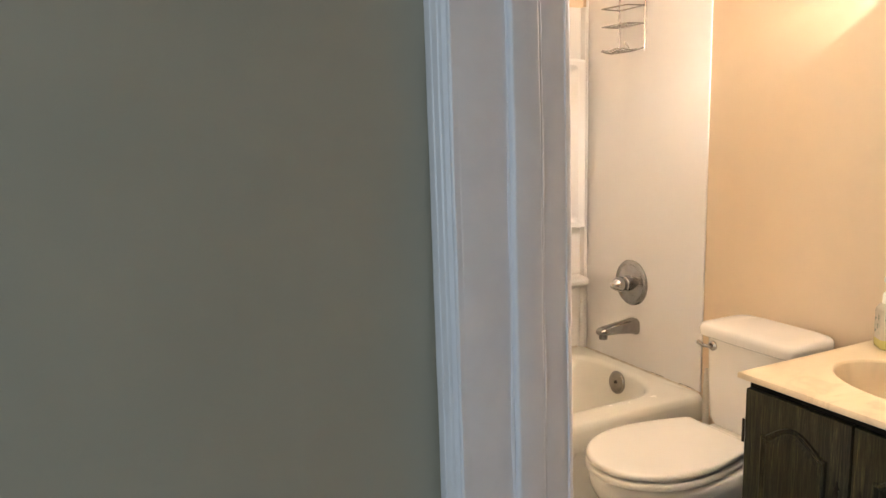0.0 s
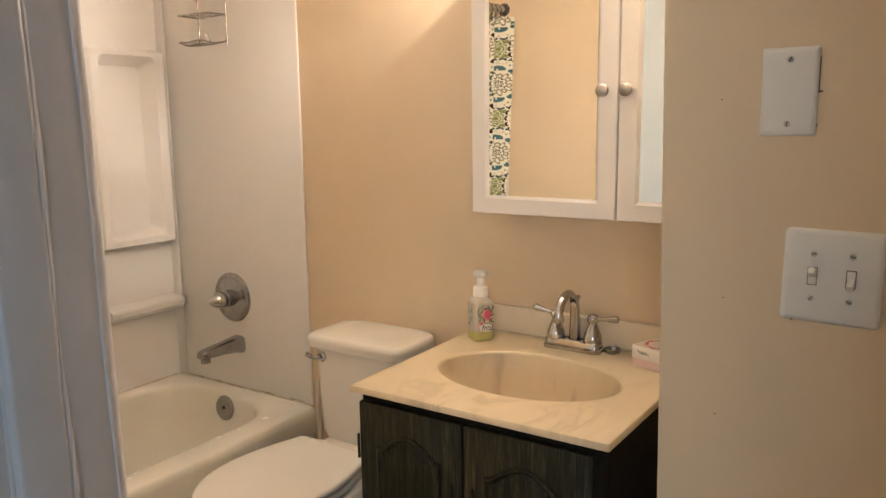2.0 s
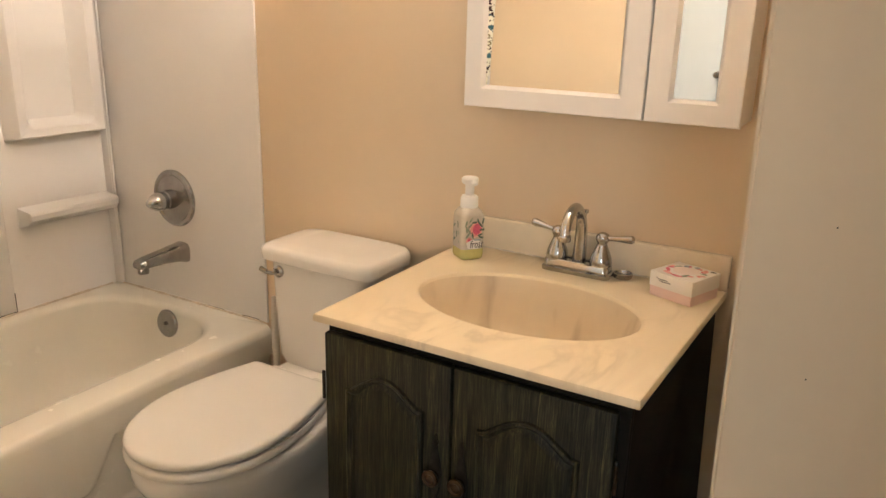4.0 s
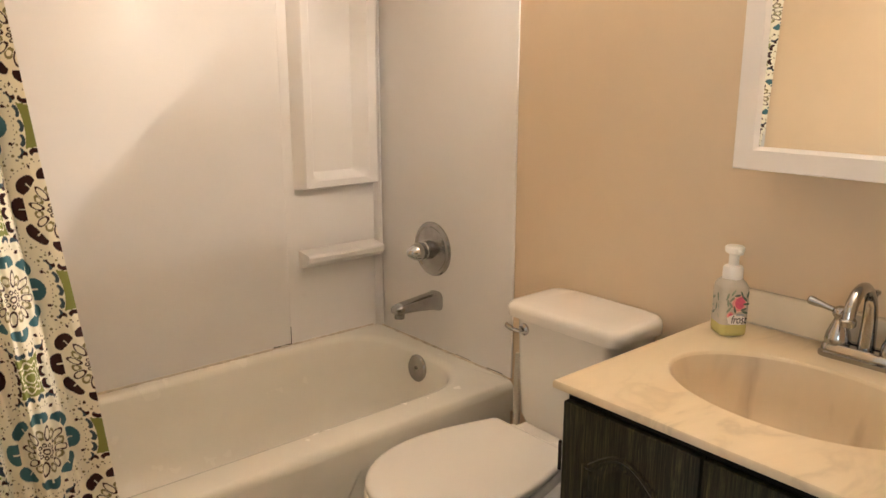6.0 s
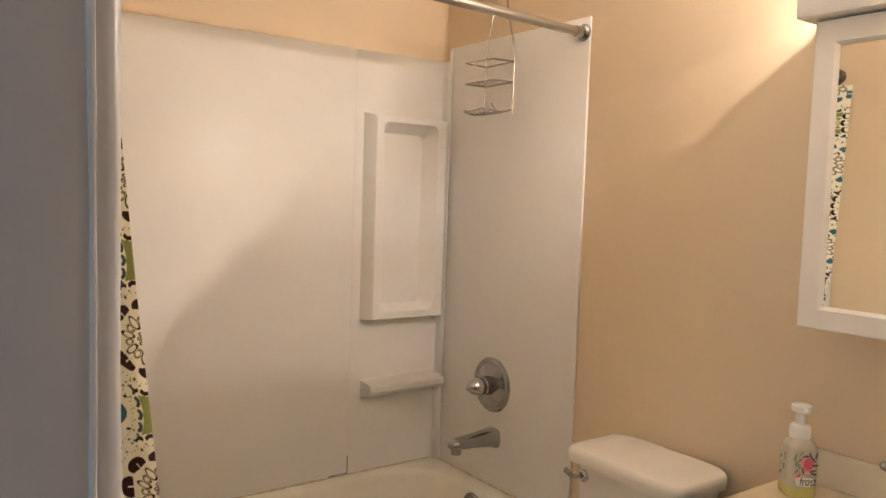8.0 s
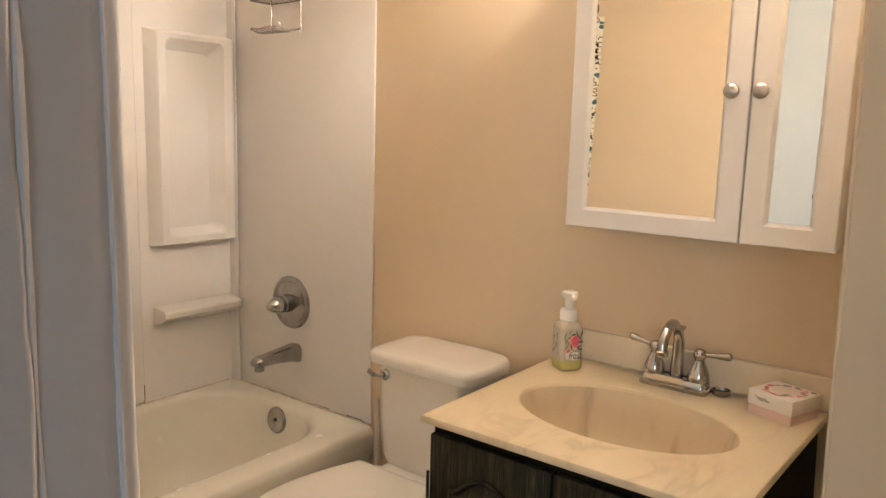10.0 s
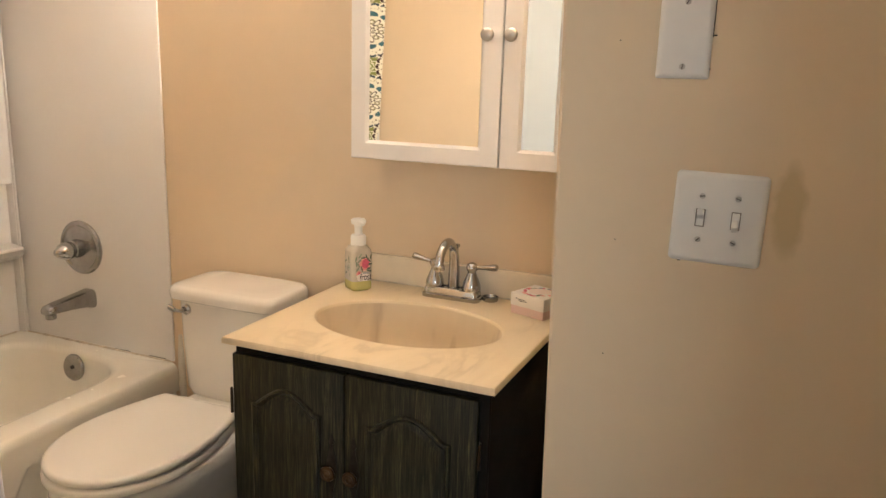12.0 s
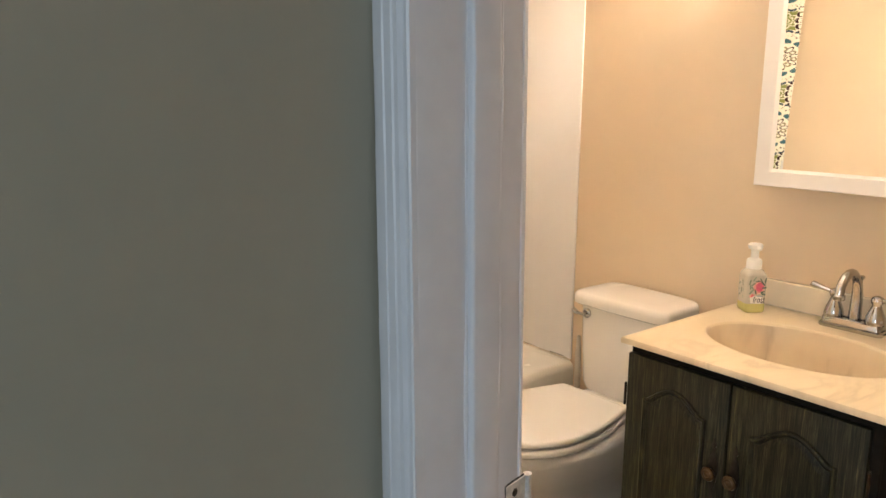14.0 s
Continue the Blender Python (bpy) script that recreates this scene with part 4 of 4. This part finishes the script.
def faucet():
    t = thing("faucet", (0.33, 0.522, 0.775), "chrome two-handle centerset bathroom faucet", "faucet")
    cx, cy, z = 0.330, 0.522, 0.7755
    lp = [round_rect(cx - 0.079 + d, cx + 0.079 - d, cy - 0.029 + d, cy + 0.027 - d, 0.014, z + h, 5) for d, h in ((0.001, 0), (0.0, 0.003), (0.0, 0.009), (0.004, 0.012), (0.005, 0.024), (0.008, 0.028), (0.02, 0.029))]
    part("base", rings(bmesh.new(), lp), M_CHROME, t, "", 40)
    sp = part("spout", tube(curve_points([(cx, cy + 0.004, z + 0.025), (cx, cy + 0.004, z + 0.09), (cx, cy - 0.006, z + 0.128), (cx, cy - 0.034, z + 0.153), (cx, cy - 0.068, z + 0.150), (cx, cy - 0.092, z + 0.128), (cx, cy - 0.099, z + 0.104)], 7),
                      [0.0160 - 0.0050 * min(1, i / 14) for i in range(43)], 20), M_CHROME, t, "arched chrome spout", 60)
    part("aerator", lathe([(0.0125, 0), (0.0145, 0.003), (0.0145, 0.012), (0.012, 0.015), (0, 0.015)], pose(cx, cy - 0.099, z + 0.094), 24), M_CHROME, sp)
    part("lift_rod", lathe([(0.003, 0), (0.003, 0.02), (0.007, 0.024), (0.007, 0.030), (0, 0.032)], pose(cx, cy + 0.022, z + 0.108), 12), M_CHROME, sp)
    for sx, tip in ((-1, (-0.062, -0.006, 0.014)), (1, (0.068, 0.002, 0.006))):
        hx = cx + sx * 0.051
        h = part("handle", lathe([(0.024, 0.026), (0.0245, 0.032), (0.022, 0.045), (0.017, 0.058), (0.012, 0.070), (0.0105, 0.076), (0.014, 0.080), (0.0155, 0.088), (0.013, 0.095), (0.006, 0.099), (0, 0.100)], pose(hx, cy, z), 28), M_CHROME, t, "flared chrome handle", 60)
        p0 = Vector((hx, cy, z + 0.087))
        pts = [p0 + Vector(tip) * q for q in (0.12, 0.3, 0.5, 0.7, 0.85, 0.95, 1.0, 1.02)]
        part("lever", tube(pts, [0.006, 0.0055, 0.006, 0.0078, 0.0090, 0.0088, 0.006, 0.002], 14), M_CHROME, h)


faucet()

cup = thing("drain_stopper", (0.425, 0.540, 0.7755), "small dark round metal stopper cup", "stopper")
part("cup", lathe([(0.018, 0), (0.0205, 0.002), (0.0215, 0.011), (0.0190, 0.012), (0.0170, 0.005), (0, 0.004)], pose(0.428, 0.538, 0.7757), 28), M_OLDCHROME, cup)


def lettering(text, size, m, mat, parent, thick=0.0002, name="lettering"):
    cu = bpy.data.curves.new("text", 'FONT')
    cu.body, cu.size, cu.align_x, cu.extrude, cu.shear = text, size, 'CENTER', thick, 0.2
    tmp = new("text", cu)
    bpy.context.view_layer.update()
    me = bpy.data.meshes.new_from_object(tmp.evaluated_get(bpy.context.evaluated_depsgraph_get()))
    bpy.data.objects.remove(tmp)
    me.transform(m)
    me.materials.clear()
    me.materials.append(mat)
    ob = new(name, me)
    ob.parent = parent
    ob.matrix_parent_inverse = Matrix.Translation(parent.location).inverted()
    return ob


def soap_bottle():
    bx, by, z = 0.074, 0.478, 0.7757
    t = thing("soap_bottle", (bx, by, z), "clear foaming soap bottle with floral print, nearly empty", "soap bottle")
    A, W = 54, 0.84
    base = pose(bx, by, z, 0, 0, A)

    def sq(h, hh, r):
        return [tuple(base @ Vector(p)) for p in round_rect(-h * W, h * W, -h * W, h * W, r * W, hh, 5)]
    part("bottle", rings(bmesh.new(), [sq(0.0345, 0.1045, 0.016), sq(0.0338, 0.107, 0.017), sq(0.030, 0.114, 0.019), sq(0.023, 0.121, 0.018), sq(0.019, 0.124, 0.0175), sq(0.019, 0.130, 0.0175)]), M_BOTTLE, t, "clear plastic bottle", 50)
    part("soap", rings(bmesh.new(), [sq(0.028, 0, 0.012), sq(0.0335, 0.003, 0.015), sq(0.0352, 0.010, 0.0152), sq(0.0352, 0.0265, 0.0152)]), M_SOAP, t, "yellow-green liquid soap", 50)
    part("sleeve", rings(bmesh.new(), [sq(0.0352, 0.0265, 0.0152), sq(0.0353, 0.030, 0.0152), sq(0.0353, 0.096, 0.0152), sq(0.0345, 0.1045, 0.016)], False, False), M_BOTTLE, t, "clear bottle wall with the beige behind painted in", 50)
    part("collar", lathe([(0.020, 0.118), (0.0205, 0.122), (0.0205, 0.142), (0.018, 0.147), (0.010, 0.149), (0, 0.149)], base, 28), M_PUMP, t, "white pump collar")
    part("pump_head", lathe([(0.0105, 0.149), (0.0105, 0.172), (0.018, 0.176), (0.0195, 0.180), (0.0195, 0.187), (0.016, 0.190), (0, 0.191)], base, 24), M_PUMP, t, "white pump head")
    part("nozzle", tube([base @ Vector((0, -0.010, 0.182)), base @ Vector((0, -0.026, 0.181)), base @ Vector((0, -0.030, 0.178))], [0.006, 0.006, 0.005], 10), M_PUMP, t)
    r = random.Random(11)

    layer = (0.00005 * k for k in range(1000))

    def blob(cx, cz, rad, mat, n=14, name="print", side=0, squash=1.0, turn=0.0):
        bm = bmesh.new()
        vs = []
        lift = next(layer)
        for i in range(n):
            a = 2 * math.pi * i / n
            q = rad * (1 + 0.05 * math.sin(5 * a + cx * 900)) * r.uniform(0.94, 1.06)
            px, pz = q * math.cos(a), q * squash * math.sin(a)
            px, pz = px * math.cos(turn) - pz * math.sin(turn), px * math.sin(turn) + pz * math.cos(turn)
            p = Vector(((cx + px) * W, -0.0356 * W - lift, cz + pz)) if side == 0 else Vector((-0.0357 * W - lift, -(cx + px) * W, cz + pz))
            vs.append(bm.verts.new(base @ p))
        bm.faces.new(vs)
        part(name, bm, mat, t)
    blob(0.006, 0.073, 0.0195, M_PALEPEACH, 24)
    blob(0.0065, 0.073, 0.0172, M_PEACH, 24)
    blob(0.0085, 0.0735, 0.0128, M_ROSE, 20, name="flower_heart")
    blob(-0.014, 0.047, 0.0090, M_PEACH)
    blob(-0.013, 0.047, 0.0052, M_ROSE, name="flower_heart")
    blob(0.001, 0.038, 0.0230, M_CARD, 20, "pale_band", 0, 0.50)
    for cx, cz, turn in ((-0.012, 0.082, 0.6), (-0.014, 0.070, 2.2), (0.018, 0.060, 0.3), (-0.004, 0.060, 1.9), (-0.019, 0.060, 0.8), (0.020, 0.083, 2.4), (0.001, 0.090, 0.1), (-0.024, 0.088, 1.2), (0.012, 0.092, 2.0), (0.024, 0.072, 0.1), (-0.022, 0.074, 1.7), (0.022, 0.054, 2.9), (-0.010, 0.096, 0.9), (0.026, 0.092, 1.3)):
        blob(cx, cz, 0.0082, M_LEAF if (cx > -0.005) else M_SAGE, 10, "leaf_print", 0, 0.32, turn)
    for cx, cz, rad in ((0.010, 0.084, 0.011), (-0.012, 0.078, 0.009), (0.004, 0.060, 0.010), (-0.010, 0.046, 0.009), (0.016, 0.064, 0.008), (-0.014, 0.060, 0.006), (0.018, 0.044, 0.006)):
        blob(cx, cz, rad * 0.85, M_LEAF if rad > 0.0085 else M_SAGE, 12, "leaf_print", 1, 0.36, 1.2 + cx * 60)
    part("text_bar", moved(block(0.0, 0.017, -0.0378 * W - 0.0004, -0.0366 * W, 0.0475, 0.0500), base), M_BLUEGREY, t)
    lettering("frost", 0.0255, base @ pose(0.006, -0.0374 * W - 0.0004, 0.0305, 90, 0, 0) @ Matrix.Diagonal((0.68, 1.0, 1.0, 1.0)), M_BLACK, t)


soap_bottle()


def soap_box():
    cxy = Vector((0.567, 0.500))
    t = thing("gift_box", (cxy.x, cxy.y, 0.7757), "small white and pink floral soap box on counter", "box")
    base = pose(cxy.x, cxy.y, 0.7757, 0, 0, -20)
    hw, hd = 0.0495, 0.0500
    part("tray", moved(block(-hw + 0.0015, hw - 0.0015, -hd + 0.0015, hd - 0.0015, 0, 0.030, 0.001), base), M_PINK, t, "pink box base")
    part("lid", moved(block(-hw, hw, -hd, hd, 0.021, 0.052, 0.001), base), M_CARD, t, "white box lid with floral print")
    r = random.Random(21)

    def petal(cx, cy, rx, ry, turn, mat, name, h=0.0524):
        bm = bmesh.new()
        vs = []
        for i in range(16):
            a = 2 * math.pi * i / 16
            px, py = rx * math.cos(a) * (1 + 0.12 * math.sin(3 * a + cx * 500)), ry * math.sin(a)
            vs.append(bm.verts.new(base @ Vector((cx + px * math.cos(turn) - py * math.sin(turn), cy + px * math.sin(turn) + py * math.cos(turn), h))))
        bm.faces.new(vs)
        part(name, bm, mat, t)
    for k in range(20):
        a = 2 * math.pi * k / 20 + r.uniform(-.1, .1)
        q = r.uniform(0.86, 1.10)
        petal(0.0365 * q * math.cos(a), 0.0365 * q * math.sin(a), r.uniform(0.0050, 0.0120), r.uniform(0.0030, 0.0060), r.uniform(0, 3), r.choice([M_PEACH, M_ROSE, M_SAGE, M_PEACH, M_BLUEGREY, M_ROSE]), "flower_print", 0.0523 + 0.00002 * k)
    petal(0.0, 0.0, 0.027, 0.026, 0, painted("cream_card", (0.84, 0.72, 0.66), 0.45, 0.03, 0.1, 120, 20), "oval_label", 0.0533)
    petal(0.040, 0.036, 0.006, 0.004, 0.2, M_IRON, "seal", 0.0535)
    for k, (a, b, zz) in enumerate(((-0.030, -0.006, 0.038), (-0.027, 0.000, 0.0345), (-0.034, -0.031, 0.040), (-0.020, -0.017, 0.0335))):
        part("text_bar", moved(block(a, b, -hd - 0.0004, -hd + 0.0004, zz, zz + 0.0014), base), M_BLACK, t)


soap_box()


# ---------------- mirror cabinet and lamp ----------------
def mirror_cabinet():
    t = thing("medicine_cabinet", (0.352, 0.53, 1.128), "white wall cabinet with two mirrored doors", "cabinet")
    X0, X1, Y0, Y1, Z0, Z1 = 0.065, 0.639, 0.452, BACK - 0.001, 1.128, 1.732
    part("body", block(X0 + 0.002, X1 - 0.002, Y0 + 0.019, Y1, Z0 + 0.001, Z1, 0.002), M_CABINET, t)
    part("crown", block(X0 - 0.026, X1 + 0.026, Y0 - 0.030, Y1, 1.737, 1.780, 0.003), M_CABINET, t, "overhanging white top board")

    def mdoor(x0, x1, gx0, gx1, kx):
        gz0, gz1 = Z0 + 0.046, Z1 - 0.050
        bm = bmesh.new()

        def rc(a, b, c, e, y):
            return [(a, y, c), (b, y, c), (b, y, e), (a, y, e)]
        lp = [rc(x0, x1, Z0, Z1, Y0 + 0.018), rc(x0, x1, Z0, Z1, Y0 + 0.002), rc(x0 + 0.002, x1 - 0.002, Z0 + 0.002, Z1 - 0.002, Y0),
              rc(gx0 - 0.007, gx1 + 0.007, gz0 - 0.007, gz1 + 0.007, Y0), rc(gx0 - 0.005, gx1 + 0.005, gz0 - 0.005, gz1 + 0.005, Y0 + 0.003), rc(gx0, gx1, gz0, gz1, Y0 + 0.009), rc(gx0, gx1, gz0, gz1, Y0 + 0.016)]
        d = part("door", rings(bm, lp), M_CABINET, t, "white framed mirror door", 10)
        part("mirror", block(gx0 + 0.0005, gx1 - 0.0005, Y0 + 0.0085, Y0 + 0.0125, gz0 + 0.0005, gz1 - 0.0005), M_MIRROR, d, "mirror glass")
        part("knob", lathe([(0.006, 0), (0.006, 0.010), (0.012, 0.014), (0.0155, 0.020), (0.0150, 0.025), (0.011, 0.029), (0, 0.031)], pose(kx, Y0, 1.431, 90, 0, 0), 24), M_NICKEL, d, "brushed nickel knob")
    mdoor(X0, 0.458, 0.112, 0.406, 0.428)
    mdoor(0.462, X1, 0.512, 0.590, 0.484)
    return t


mirror_cabinet()

lamp = thing("vanity_light", (0.36, BACK - 0.01, BULB_Z), "four-bulb vanity light bar above the cabinet", "light")
part("back_plate", block(0.12, 0.60, BACK - 0.020, BACK - 0.001, BULB_Z - 0.05, BULB_Z + 0.05, 0.005), M_CHROME, lamp, "chrome back plate")
for bx in BULB_X:
    part("socket", lathe([(0.009, -0.030), (0.012, -0.026), (0.010, -0.009), (0.003, -0.005), (0, -0.0013)], pose(bx, BULB_Y, BULB_Z), 20), M_PUMP, lamp)
    part("arm", tube(curve_points([(bx, BACK - 0.018, BULB_Z - 0.022), (bx, BACK - 0.045, BULB_Z - 0.026), (bx, BULB_Y, BULB_Z - 0.030)], 4), 0.005, 10), M_CHROME, lamp)
    part("bulb", lathe([(0.0030, -0.0013), (0.0052, -0.0007), (0.0062, 0.0), (0.0052, 0.0008), (0.0030, 0.0013), (0, 0.0015)], pose(bx, BULB_Y, BULB_Z), 24), M_BULB, lamp, "small lit bulb", 80)


# ---------------- switch plates and marks ----------------
def plate(name, cx, cz, w, h, turn, label, category):
    t = thing(name, (cx, -0.125, cz), label, category)
    base = pose(cx, -0.125, cz, 0, turn, 0)
    lp = []
    for d, y in ((0.0, 0.0), (0.0, -0.0015), (0.003, -0.0045), (0.007, -0.0060)):
        lp.append([tuple(base @ Vector((p[0], y, p[1]))) for p in round_rect(-w / 2 + d, w / 2 - d, -h / 2 + d, h / 2 - d, 0.007 if w > 0.1 else 0.003, 0, 5)])
    part("cover", rings(bmesh.new(), lp), M_PLATE, t, "", 50)
    return t, base


def screw(t, base, x, z, turn):
    m = base @ pose(x, -0.0060, z, 90, 0, 0)
    s_ = part("screw", lathe([(0.0040, 0), (0.0040, 0.0006), (0.0028, 0.0014), (0, 0.0015)], m, 16), M_SCREW, t, "small slotted screw")
    part("slot", moved(block(-0.0034, 0.0034, -0.0006, 0.0006, 0.0010, 0.0018), m @ pose(0, 0, 0, 0, 0, turn)), M_NEARBLACK, s_)


t, base = plate("blank_plate", 0.9145, 1.398, 0.071, 0.117, 0, "white blank wall plate with two screws", "wall plate")
screw(t, base, 0, 0.0425, 60)
screw(t, base, 0, -0.0425, 80)
t, base = plate("light_switch", 0.982, 1.1495, 0.123, 0.129, 1.0, "white double toggle switch plate smeared with paint", "light switch")
for sx in (-0.0235, 0.0235):
    screw(t, base, sx, 0.031, 10 if sx < 0 else -15)
    screw(t, base, sx, -0.031, 50 if sx < 0 else -20)
    # raised grey border; its colour stands in for shade round the toggle
    part("slot_shade", moved(block(-0.0062, 0.0062, -0.0068, -0.0055, -0.0125, 0.0125), base @ pose(sx, 0, 0)), M_SHADE, t)
    sw = part("switch_body", moved(block(-0.0050, 0.0050, -0.0078, -0.0055, -0.0112, 0.0112, 0.0006), base @ pose(sx, 0, 0)), M_PLATE, t)
    up = 1 if sx < 0 else -1
    part("toggle", moved(block(-0.0042, 0.0042, -0.016, 0.002, -0.0045, 0.0045, 0.001), base @ pose(sx, -0.006, 0.003 * up, -28 * up, 0, 0)), M_PLATE, t, "ivory toggle")


def mark(name, x0, x1, z0, z1, label):
    solid(name, block(x0, x1, -0.1262, -0.1245, z0, z1), M_NEARBLACK, label, "mark", kind="structure")


mark("trim_gap", 0.9495, 0.9512, 1.395, 1.443, "dark gap beside blank plate")
mark("trim_gap", 0.9505, 0.9555, 1.3965, 1.3985, "dark nick beside blank plate")
mark("trim_gap", 0.9495, 0.9512, 1.352, 1.3545, "dark nick beside blank plate")
mark("trim_gap", 0.931, 0.962, 1.0865, 1.0882, "dark gap under switch plate")
mark("trim_gap", 0.933, 0.937, 1.0845, 1.0880, "dark gap under switch plate")
for nx, nz in ((0.842, 1.105), (0.827, 1.390), (0.838, 0.925)):
    solid("nail_hole", lathe([(0.0010, 0), (0.0008, 0.0005), (0, 0.0006)], pose(nx, -0.125, nz, 90, 0, 0), 8), M_NEARBLACK, "small dark nail hole in wall", "nail hole", kind="structure")
